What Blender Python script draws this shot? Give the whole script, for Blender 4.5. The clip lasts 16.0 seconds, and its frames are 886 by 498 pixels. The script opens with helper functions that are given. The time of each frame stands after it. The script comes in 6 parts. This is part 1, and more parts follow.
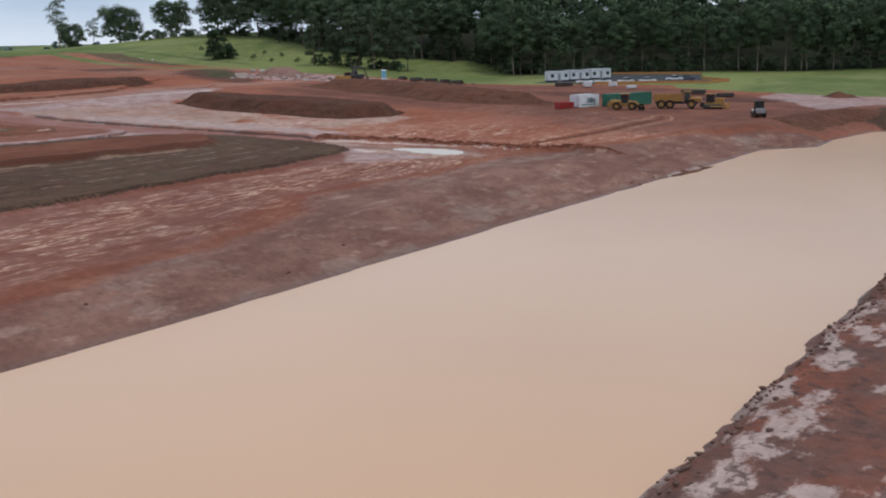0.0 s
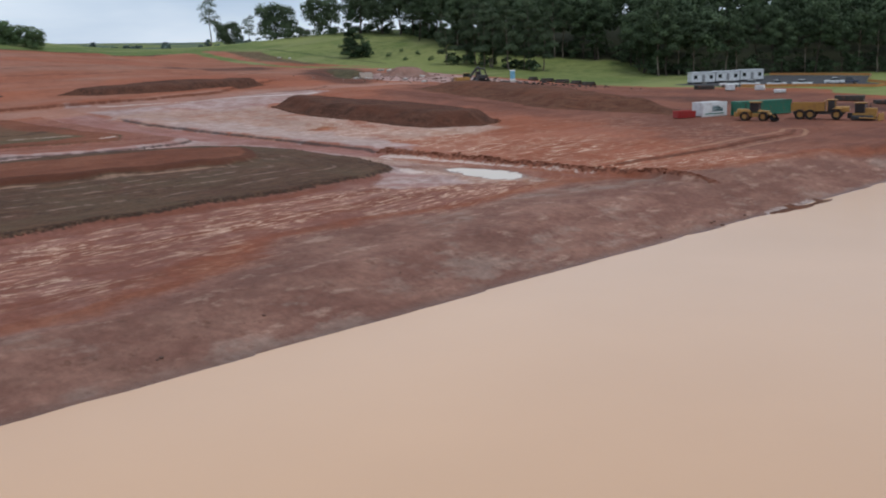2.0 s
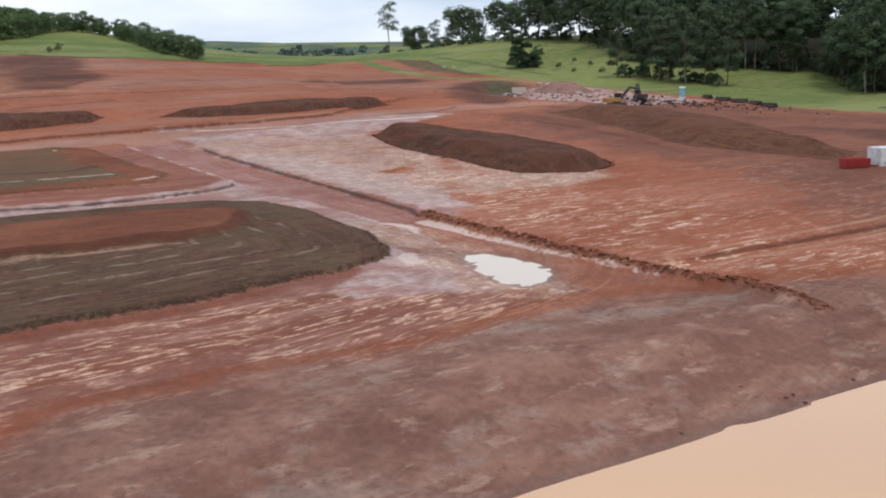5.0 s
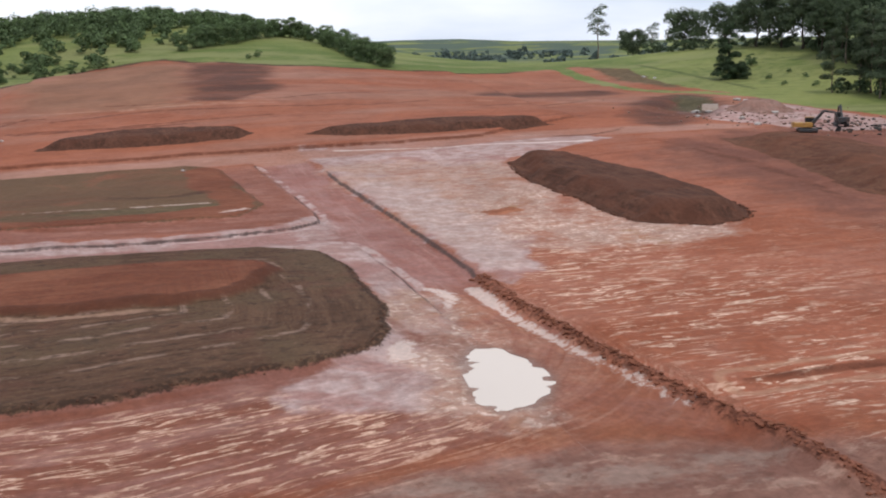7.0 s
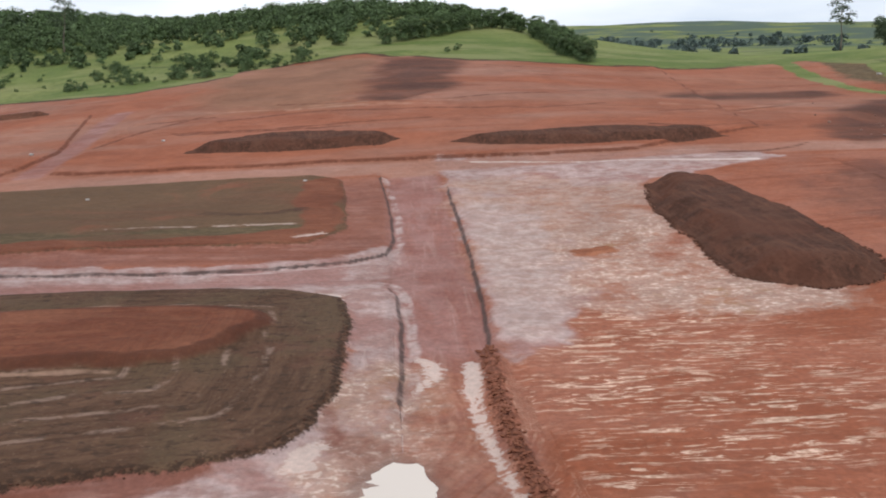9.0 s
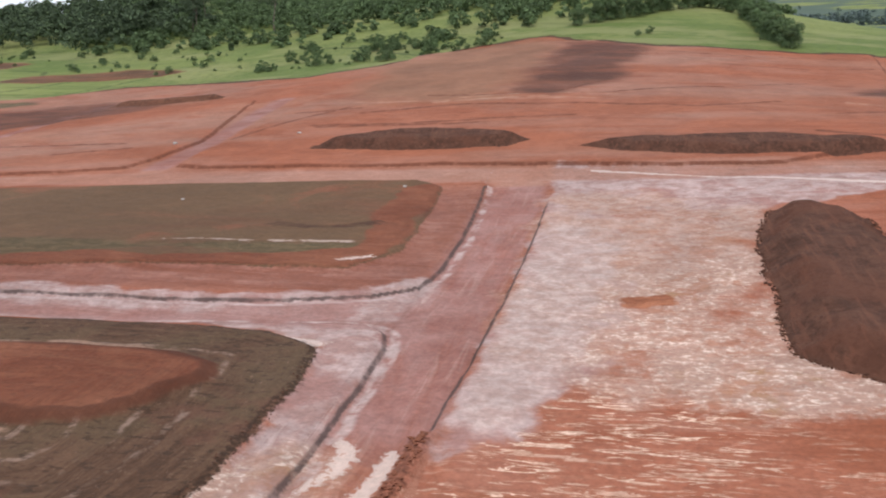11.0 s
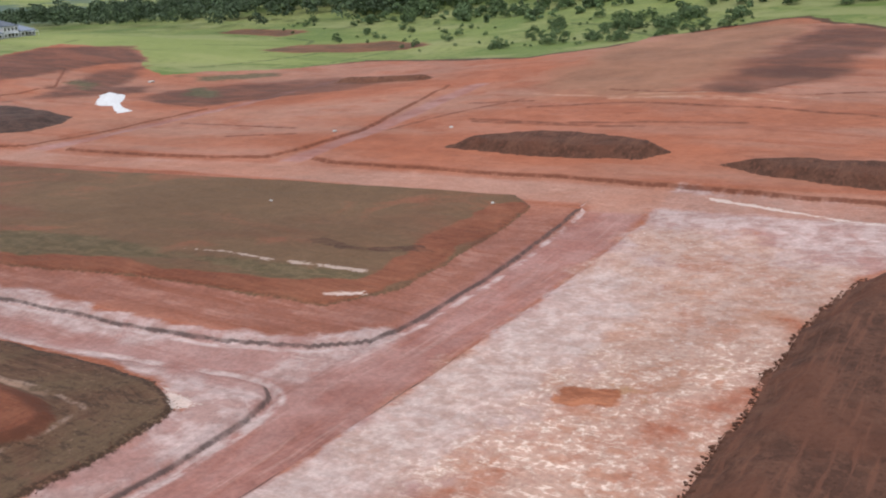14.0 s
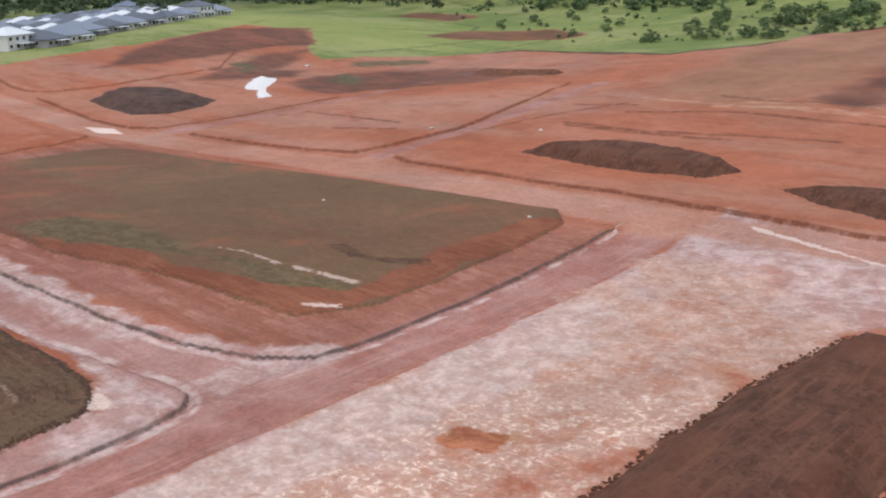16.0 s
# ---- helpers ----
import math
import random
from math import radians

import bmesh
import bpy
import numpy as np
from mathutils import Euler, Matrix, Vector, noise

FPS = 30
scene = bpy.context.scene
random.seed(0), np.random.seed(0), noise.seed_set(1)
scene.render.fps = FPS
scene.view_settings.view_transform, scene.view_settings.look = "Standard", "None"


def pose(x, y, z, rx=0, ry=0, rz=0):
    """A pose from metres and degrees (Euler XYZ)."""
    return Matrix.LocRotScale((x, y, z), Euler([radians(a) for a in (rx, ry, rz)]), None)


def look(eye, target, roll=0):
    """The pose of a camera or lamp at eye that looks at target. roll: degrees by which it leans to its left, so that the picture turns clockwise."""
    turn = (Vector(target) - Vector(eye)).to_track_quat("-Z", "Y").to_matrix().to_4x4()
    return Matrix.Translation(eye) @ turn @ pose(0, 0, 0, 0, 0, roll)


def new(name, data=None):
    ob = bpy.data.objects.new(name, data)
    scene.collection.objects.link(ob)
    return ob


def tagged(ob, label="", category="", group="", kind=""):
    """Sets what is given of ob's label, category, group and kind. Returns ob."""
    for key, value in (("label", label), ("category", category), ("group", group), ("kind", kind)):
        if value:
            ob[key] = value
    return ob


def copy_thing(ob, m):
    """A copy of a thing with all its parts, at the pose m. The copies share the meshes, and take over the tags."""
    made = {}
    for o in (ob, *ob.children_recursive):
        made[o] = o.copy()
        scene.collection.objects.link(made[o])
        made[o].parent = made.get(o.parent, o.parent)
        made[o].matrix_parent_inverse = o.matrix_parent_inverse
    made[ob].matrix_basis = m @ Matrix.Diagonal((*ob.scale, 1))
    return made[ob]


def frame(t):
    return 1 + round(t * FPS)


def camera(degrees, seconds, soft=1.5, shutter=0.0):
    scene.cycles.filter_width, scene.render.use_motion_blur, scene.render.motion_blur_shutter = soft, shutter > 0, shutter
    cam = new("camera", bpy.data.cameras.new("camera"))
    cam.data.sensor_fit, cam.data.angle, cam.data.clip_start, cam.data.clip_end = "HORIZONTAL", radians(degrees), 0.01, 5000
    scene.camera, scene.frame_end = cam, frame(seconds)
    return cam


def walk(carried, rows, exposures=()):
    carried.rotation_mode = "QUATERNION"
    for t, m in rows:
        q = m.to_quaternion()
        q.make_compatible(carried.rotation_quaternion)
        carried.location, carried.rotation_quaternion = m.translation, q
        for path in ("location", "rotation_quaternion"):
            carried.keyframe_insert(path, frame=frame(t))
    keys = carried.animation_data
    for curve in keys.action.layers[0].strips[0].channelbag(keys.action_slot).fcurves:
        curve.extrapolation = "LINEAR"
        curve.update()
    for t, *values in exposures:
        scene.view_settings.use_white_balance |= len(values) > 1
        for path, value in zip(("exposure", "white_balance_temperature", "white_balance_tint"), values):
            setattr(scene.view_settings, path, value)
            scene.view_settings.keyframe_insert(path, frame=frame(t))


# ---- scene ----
cam = camera(47.87, 16.0, soft=2.0)
# seconds, eye in metres, turn in degrees
ROWS = [
    (0.0, 80.01, -110.68, 15.75, 78.93, 1.39, 35.74),
    (0.5, 80.71, -104.61, 15.71, 78.91, 1.42, 38.48),
    (1.0, 80.68, -98.23, 15.75, 78.95, 1.41, 41.41),
    (1.5, 79.99, -91.94, 16.07, 78.91, 1.42, 43.19),
    (2.0, 78.49, -85.83, 16.61, 78.91, 1.44, 45.67),
    (2.5, 76.35, -79.80, 17.17, 78.93, 1.49, 47.87),
    (3.0, 74.05, -73.78, 17.77, 78.94, 1.50, 49.68),
    (3.5, 71.98, -67.71, 18.41, 78.95, 1.47, 51.40),
    (4.0, 70.25, -61.52, 19.06, 78.98, 1.48, 53.19),
    (6.5, 62.00, -32.00, 23.34, 79.18, 1.08, 68.39),
    (7.0, 60.30, -25.71, 24.26, 79.20, 1.02, 72.02),
    (7.5, 58.14, -19.38, 25.17, 79.23, 0.98, 75.72),
    (8.0, 55.99, -13.24, 26.22, 79.15, 0.96, 79.44),
    (8.5, 53.33, -7.09, 27.19, 78.76, 0.99, 83.14),
    (9.0, 50.21, -1.21, 28.09, 78.42, 0.99, 86.80),
    (9.5, 46.79, 4.50, 29.03, 78.06, 1.00, 90.45),
    (10.0, 43.34, 9.95, 30.08, 77.71, 0.97, 93.99),
    (12.5, 22.77, 36.96, 35.45, 75.73, 0.75, 110.98),
    (13.0, 18.26, 42.01, 36.38, 75.39, 0.72, 114.21),
    (13.5, 14.22, 47.13, 37.56, 75.03, 0.76, 117.37),
    (14.0, 10.22, 51.82, 38.49, 74.76, 0.78, 120.33),
    (14.5, 5.60, 57.48, 39.62, 74.46, 0.68, 123.82),
    (15.0, 1.76, 62.21, 40.67, 74.19, 0.61, 126.72),
    (15.5, -2.54, 67.42, 41.83, 73.86, 0.54, 129.95),
    (16.0, -6.62, 72.57, 43.06, 73.54, 0.45, 133.15),
]
walk(cam, [(t, pose(*row)) for t, *row in ROWS], [(0.0, -0.46, 6050, 9), (3.0, -0.38, 6050, 7), (4.0, -0.22, 6200, 8), (7.0, -0.06, 6500, 13), (8.5, -0.11, 6500, 11), (9.5, 0.0, 6500, 10), (10.0, 0.08, 6500, 11), (12.5, 0.25, 6450, 12), (14.5, 0.25, 6400, 11), (16.0, 0.25, 6450, 12)])
# path end

# ---- world, sun, exposure ----
world = bpy.data.worlds.new("overcast")
scene.world = world
world.use_nodes = True
wn, wl = world.node_tree.nodes, world.node_tree.links
wn.clear()
w_out = wn.new("ShaderNodeOutputWorld")
w_bg = wn.new("ShaderNodeBackground")
w_sky = wn.new("ShaderNodeTexSky")
w_sky.sky_type, w_sky.sun_disc = "NISHITA", False
w_sky.sun_elevation, w_sky.sun_rotation = radians(52), radians(70)
w_sky.dust_density, w_sky.air_density = 3.0, 1.0
w_co = wn.new("ShaderNodeTexCoord")
w_map = wn.new("ShaderNodeMapping")
w_map.inputs["Scale"].default_value = (1.3, 1.3, 5.5)
w_noise = wn.new("ShaderNodeTexNoise")
w_noise.inputs["Scale"].default_value, w_noise.inputs["Detail"].default_value = 1.9, 6.0
w_ramp = wn.new("ShaderNodeValToRGB")
w_ramp.color_ramp.elements[0].position, w_ramp.color_ramp.elements[0].color = 0.36, (5.8, 6.8, 8.2, 1)
w_ramp.color_ramp.elements[1].position, w_ramp.color_ramp.elements[1].color = 0.62, (9.2, 9.7, 10.4, 1)
w_mix = wn.new("ShaderNodeMix")
w_mix.data_type = "RGBA"
w_mix.inputs["Factor"].default_value = 0.86
wl.new(w_co.outputs["Generated"], w_map.inputs["Vector"])
wl.new(w_map.outputs["Vector"], w_noise.inputs["Vector"])
wl.new(w_noise.outputs["Fac"], w_ramp.inputs["Fac"])
wl.new(w_sky.outputs["Color"], w_mix.inputs["A"])
wl.new(w_ramp.outputs["Color"], w_mix.inputs["B"])
w_sep = wn.new("ShaderNodeSeparateXYZ")
w_low = wn.new("ShaderNodeMapRange")
w_low.interpolation_type = "SMOOTHSTEP"
for k, v in enumerate((0.1, 0.45, 1.15, 1.0)):
    w_low.inputs[k + 1].default_value = v
w_lift = wn.new("ShaderNodeVectorMath")
w_lift.operation = "SCALE"
wl.new(w_co.outputs["Generated"], w_sep.inputs[0])
wl.new(w_sep.outputs["Z"], w_low.inputs[0])
wl.new(w_mix.outputs["Result"], w_lift.inputs[0])
wl.new(w_low.outputs["Result"], w_lift.inputs["Scale"])
wl.new(w_lift.outputs["Vector"], w_bg.inputs["Color"])
wl.new(w_bg.outputs["Background"], w_out.inputs["Surface"])
w_bg.inputs["Strength"].default_value = 0.112
sun = new("sun", bpy.data.lights.new("sun", "SUN"))
sun.data.energy, sun.data.angle, sun.data.color = 1.3, radians(14), (1.0, 0.95, 0.88)
sun.matrix_world = look((0, 0, 300), (-90, -30, 0))

# ---- node helpers ----


class Nodes:
    """A node material, built up with short calls."""

    def __init__(self, name, rough=0.9, spec=0.2):
        self.mat = bpy.data.materials.new(name)
        self.mat.use_nodes = True
        self.tree = self.mat.node_tree
        self.bsdf = self.tree.nodes["Principled BSDF"]
        self.bsdf.inputs["Roughness"].default_value = rough
        self.bsdf.inputs["Specular IOR Level"].default_value = spec
        self.co = self.tree.nodes.new("ShaderNodeTexCoord").outputs["Object"]

    def put(self, value, socket):
        if hasattr(value, "is_linked"):
            self.tree.links.new(value, socket)
        elif isinstance(value, tuple):
            socket.default_value = (*value, 1.0)[:4] if len(value) == 3 and len(socket.default_value) == 4 else value
        else:
            socket.default_value = value

    def noise(self, scale, detail=4.0, stretch=None, rough=0.55, turn=0.0, warp=0.0):
        co = self.co
        if stretch:
            m = self.tree.nodes.new("ShaderNodeMapping")
            m.inputs["Scale"].default_value = stretch
            m.inputs["Rotation"].default_value = (0, 0, turn)
            self.tree.links.new(co, m.inputs["Vector"])
            co = m.outputs["Vector"]
        n = self.tree.nodes.new("ShaderNodeTexNoise")
        n.inputs["Scale"].default_value, n.inputs["Detail"].default_value = scale, detail
        n.inputs["Roughness"].default_value, n.inputs["Distortion"].default_value = rough, warp
        self.tree.links.new(co, n.inputs["Vector"])
        return n.outputs["Fac"]

    def attr(self, name):
        a = self.tree.nodes.new("ShaderNodeAttribute")
        a.attribute_name = name
        return a.outputs["Fac"]

    def math(self, op, a, b=0.0, c=0.0):
        m = self.tree.nodes.new("ShaderNodeMath")
        m.operation = op
        for v, s in zip((a, b, c), m.inputs):
            self.put(v, s)
        return m.outputs["Value"]

    def ramp(self, value, low, high, a=0.0, b=1.0):
        m = self.tree.nodes.new("ShaderNodeMapRange")
        m.interpolation_type = "SMOOTHSTEP"
        for v, s in zip((value, low, high, a, b), m.inputs):
            self.put(v, s)
        return m.outputs["Result"]

    def mix(self, fac, a, b):
        m = self.tree.nodes.new("ShaderNodeMix")
        m.data_type = "RGBA"
        self.put(fac, m.inputs["Factor"])
        self.put(a, m.inputs["A"])
        self.put(b, m.inputs["B"])
        return m.outputs["Result"]

    def times(self, colour, factor):
        m = self.tree.nodes.new("ShaderNodeVectorMath")
        m.operation = "SCALE"
        self.put(colour, m.inputs[0])
        self.put(factor, m.inputs["Scale"])
        return m.outputs["Vector"]

    def random(self):
        return self.tree.nodes.new("ShaderNodeObjectInfo").outputs["Random"]

    def island(self):
        return self.tree.nodes.new("ShaderNodeNewGeometry").outputs["Random Per Island"]

    def done(self, colour, bump=None, strength=0.3, distance=0.1, rough=None, metal=None):
        self.put(colour, self.bsdf.inputs["Base Color"])
        if rough is not None:
            self.put(rough, self.bsdf.inputs["Roughness"])
        if metal is not None:
            self.put(metal, self.bsdf.inputs["Metallic"])
        if bump is not None:
            b = self.tree.nodes.new("ShaderNodeBump")
            b.inputs["Strength"].default_value, b.inputs["Distance"].default_value = strength, distance
            self.put(bump, b.inputs["Height"])
            self.tree.links.new(b.outputs["Normal"], self.bsdf.inputs["Normal"])
        return self.mat


def plain(name, colour, rough=0.5, metal=0.0, spec=0.4, dirt=0.35, dirt_colour=(0.2, 0.09, 0.05), scale=1.5):
    """Paint, plastic or metal with dust and grime in blotches."""
    n = Nodes(name, rough, spec)
    g = n.ramp(n.noise(scale, 6.0), 0.45, 0.75, 0.0, dirt)
    v = n.ramp(n.noise(scale * 6, 3.0), 0.3, 0.7, 0.0, 0.25)
    c = n.mix(v, colour, tuple(k * 0.8 for k in colour))
    return n.done(n.mix(g, c, dirt_colour), n.noise(scale * 8, 3.0), 0.08, 0.02, metal=metal)


# ---- plan of the site, in metres ----
HILLS = [(-430, 0, 90, 24.4), (-290, 230, 90, 12.9), (-170, 60, 70, 3.1), (-60, 120, 90, 2.5), (-250, 420, 150, 2.7),
         (-560, -200, 160, 8.3), (-60, -50, 50, 4.1), (-230, -60, 60, 3.3), (-250, -300, 80, 3.8), (-300, 208, 40, 3.2),
         (-315, -365, 45, 2.5), (-310, 80, 45, 0.5), (-290, 0, 60, 0.4), (100, 480, 120, 14), (-100, 520, 140, 16), (-70, 410, 110, 15), (-230, 350, 80, 9), (120, 390, 110, 13), (-540, -190, 65, 14), (-560, -310, 70, 14)]
HOLLOWS = [(-350, 180, 80, -6.7), (-100, 0, 60, -5.95), (-160, -120, 70, -4.05), (-250, -180, 80, -6.35), (-370, -120, 80, -0.7),
           (-330, -330, 120, -3.95), (0, 0, 120, -5.3), (-130, 180, 70, -8.6), (0, 400, 150, -5.2), (-600, 150, 170, -11.4),
           (50, -150, 150, -4.4), (-240, 130, 60, -6.1), (20, 170, 80, -6.6), (-310, -60, 45, -2.9)]
TRIM = [(-120, 225, 45, -3.4), (-60, 270, 50, -7.3), (30, 270, 70, -8.5), (-50, 200, 45, 4.7), (-70, 400, 70, -3.4), (60, 410, 90, -20.7), (-170, 350, 70, -9.3), (-95, 160, 35, -1.1), (-255, 175, 35, -3.0),
        (-290, 210, 35, -1.1), (-250, 300, 60, -8.8), (0, 130, 50, -0.6), (-180, 80, 40, -1.6), (-250, -350, 60, 0.6), (-120, 420, 80, -6.7), (-52, 168, 34, -1.3)]
POND = [(31.5, -210), (32, -70), (30.6, -20), (30.2, 20), (29.6, 43), (36, 50.5), (35, 62), (37, 82), (50, 90), (66, 86), (65.4, -45), (66.4, -90), (66.4, -210)]
LOT_A = [(0, -95), (-1, -64), (-3.5, -28), (-7.3, -13), (-9, -8.8), (-13, -6.7), (-20, -5.3), (-36, -5), (-44.5, -6.2), (-47.4, -12), (-47.4, -24), (-45.5, -45), (-46, -95)]
LOT_A_RED = [(-38.5, -95), (-38.5, -37), (-39.6, -27), (-39.4, -17), (-37.6, -12.8), (-34, -11.9), (-28.8, -14.6), (-25.2, -17.8), (-24.4, -22), (-24.2, -34), (-24.5, -95)]
LOT_B = [(-114, -127), (-89, -128), (-70, -95), (-64, -69), (-64, -54), (-69.6, -32), (-71.5, -12), (-79, -7.2), (-104, -8.3), (-119.5, -9.4), (-125, -15), (-121, -58)]
LOT_B_RED = [(-62, -56), (-69, -31), (-71, -11), (-79, -7.6), (-104, -8.5), (-119.5, -9.6), (-118, -16), (-92, -14), (-80, -13), (-74, -32), (-66, -66)]
PADS = [
    [(-136, -58), (-138, -64), (-150, -65), (-200, -60), (-290, -50), (-300, 90), (-150, 74), (-131, 44), (-134, 16), (-136, -11)],
    [(-134, -128), (-134.6, -94), (-137, -75), (-146, -72.5), (-165, -71), (-215, -78), (-215, -132), (-150, -132.5)],
    [(-135, -207), (-130, -165), (-130.6, -148), (-134, -141.5), (-153, -142), (-192, -141), (-205, -205), (-150, -209)],
    [(-138, -229), (-138.5, -218), (-143, -214.5), (-162, -214), (-206, -220), (-235, -250), (-200, -300), (-150, -290)],
    [(-60, -133), (-93, -138), (-113, -141), (-117.5, -145), (-119, -165), (-110, -260), (-50, -260)],
]
ROAD_MAIN, ROAD_SIDE, ROAD_CROSS = [(24, 3.5), (-15, 3), (-60, 3), (-122, 2.8)], [(-53, 2), (-52.6, -14), (-52, -30), (-51.5, -100)], [(-127, 100), (-128, 40), (-129, 0), (-129, -80), (-125, -150), (-126, -230), (-140, -290)]
LANE_A, LANE_B = [(-130, -68), (-150, -68.5), (-215, -70)], [(-128, -136.5), (-155, -137), (-240, -137)]
DITCH_N = [(-120.5, -2.8), (-104, -1.8), (-89, -1.1), (-74, -0.9), (-66.4, -1.9), (-62, -6.2), (-59.2, -14.5), (-57.4, -28), (-56.2, -45), (-55.5, -100)]
DITCH_S = [(-47.6, -100), (-48.4, -30), (-52, -12), (-53, -7), (-52.9, -4), (-51, -1.9), (-46.9, -0.8), (-37.8, -0.5), (-21, -0.7), (-17, -0.9)]
DITCH_R = [(-109, 8), (-70, 8), (-45, 7.4), (-27, 6.6)]
WINDROW = [(-29, 6.5), (-19, 6.1), (-9.5, 6.2), (2, 7.2), (12, 8.6), (22, 9.9)]
BATTER = [(5.4, 13), (5.7, 34), (5.6, 60), (4, 64)]
DIRT = [(400, -300), (400, 92), (70, 92), (46, 97), (42, 82), (37, 88), (36, 104), (60, 146), (12, 148), (-30, 150), (-34, 160), (-90, 152), (-118, 152), (-130, 158), (-158, 148), (-170, 146), (-196, 150),
        (-226, 150), (-284, 160), (-303, 148), (-298, 131), (-285, 100), (-276, 68), (-281, 24), (-298, 2), (-311, -9), (-303, -30), (-284, -54), (-267, -80), (-281, -128), (-287, -154),
        (-272, -172), (-258, -203), (-244, -212), (-254, -230), (-287, -266), (-286, -314), (-264, -306), (-203, -285), (-154, -273), (-60, -268)]
STRIP = [(-304, 138), (-262, 134), (-228, 133), (-200, 147), (-192, 150)]
PARK = [(-84, 165), (-84, 222), (-52, 224), (-36, 184), (-26, 180), (-28, 172), (-58, 158)]
DARK = [
    [(-292, -3), (-281, 22), (-266, 23), (-236, 18), (-212, 14), (-192, 2), (-198, -7), (-242, -4)],
    [(-196, -155), (-206, -182), (-219, -183), (-240, -170), (-248, -140), (-238, -108), (-213, -116), (-208, -140)], [(-206, -218), (-221, -225), (-240, -236), (-258, -232), (-236, -214), (-212, -204)],
    [(-306, -220), (-322, -212), (-330, -168), (-316, -146), (-307, -150), (-305, -190)],
    [(-352, -286), (-372, -284), (-366, -238), (-346, -240)],
    [(-175.6, -244), (-225, -288), (-270, -307), (-296, -280), (-265, -239), (-251, -250), (-228, -246), (-195, -240)],
    [(-200, 70), (-212, 72), (-228, 118), (-218, 121), (-205, 96)],
    [(-182, 103), (-202, 123), (-208, 135), (-195, 137), (-183, 134), (-165, 119), (-145, 106), (-141, 99), (-130, 91), (-128, 84), (-137, 83), (-172, 99)],
    [(-16, 116), (0, 110), (10, 116), (4, 128), (-8, 130)], [(-58, 108), (-40, 103), (-22, 104), (-20, 112), (-44, 118)],
    [(-176, -206), (-206, -214), (-226, -196), (-214, -188)],
]
TAN = [(-272, -60), (-310, -15), (-292, -4), (-250, -4), (-198, -5), (-188, -10), (-187, -24), (-192, -46)]
LAV = [[(-110, 8.5), (-104, 17), (-72, 22), (-48, 20), (-30, 13), (-26, 8), (-60, 8)], [(-59, -4), (-61, -14), (-58.5, -30), (-57, -100), (-47.5, -100), (-48.5, -13), (-46, -6), (-36, -4.8), (-18, -4.6), (-12, -5), (-10, -1), (-30, -0.6), (-50, 0)],
       [(-134, 8), (-112, 8), (-102, 34), (-118, 66), (-128, 60)], [(-1, 132), (0, 152), (20, 156), (36, 140), (30, 112), (24, 96), (12, 116)], [(-176, 116), (-168, 144), (-122, 150), (-112, 114), (-140, 104)],
       [(-16, -7), (-7, -12), (-4, -18), (0, -16), (3, -9), (-4, -4)], [(-70, -0.5), (-67, -4), (-63, -8), (-58, -12), (-50, -3), (-48, 0.5), (-60, 1)]]
MILK = [[(-29, 0.4), (-23.5, 1.2), (-17.8, -0.6), (-20, 1.0), (-24, 2.6), (-27, 2.4)], [(-27.5, 4.6), (-25, 5.6), (-17, 5.0), (-9.5, 5.1), (-2, 6.0), (8, 7.4), (8, 7.0), (-4, 5.0), (-12, 4.1), (-19, 3.6)], [(-132, 12), (-124.5, 33), (-117, 62), (-115, 62), (-121.5, 40), (-130, 14)],
        [(-128.5, -153), (-126, -143), (-122.5, -150), (-124.5, -160)], [(-47.4, -11), (-46.4, -5.6), (-44, -6.6), (-45, -8)], [(-9, -8.2), (-6, -8.6), (-6, -6.4), (-11, -5.6)], [(-79, -43), (-82.2, -35), (-82.0, -27), (-81, -27), (-81.6, -35)],
        [(-82.6, -26), (-84.2, -14), (-83, -14), (-81.8, -24)], [(-74.4, -14.5), (-77.3, -10), (-76.3, -9.6), (-74, -13)], [(31, 5), (30.4, 17), (29.6, 17), (29.8, 6)]]
BANDS = [[(-75, -70), (-79, -57), (-78.4, -43), (-76, -39), (-68, -50), (-65, -58), (-66, -70)], [(-78, -41), (-83, -15), (-81.5, -10.5), (-76, -20), (-77, -37)]]
MARKS = [[(-91, -29), (-93.5, -28), (-91.6, -21), (-96, -14), (-94, -11), (-91.4, -17), (-89.8, -23)], [(-60.8, 20), (-64.6, 19.6), (-65.8, 24.5), (-62, 25.4)]]
WOOD = [(-290, 240), (-262, 228), (-240, 218), (-214, 208), (-196, 202), (-176, 208), (-150, 224), (-132, 226), (-122, 207), (-116, 206), (-106, 217), (-84, 237), (-58, 257), (-30, 265), (0, 279), (40, 291), (90, 293), (150, 281), (500, 300), (400, 800), (-500, 800), (-420, 300)]
PALE = [[(-116, 9), (-112, 24), (-104, 37), (-72, 36.5), (-51, 35), (-43, 43), (-36, 40), (-37, 30), (-40, 20), (-46, 8.8), (-72, 8.8)], [(-18, -6), (-8, -7.5), (4, -7), (8, -3), (3, 1), (-8, 2), (-24, -1)], [(-22, -8), (-14, -9), (-10, -6), (-20, -4)]]
GREY = [(40, -210), (27, -210), (25, -60), (14, -40), (16, -18), (13, -2), (17, 16), (22, 42), (30, 60), (40, 60)]


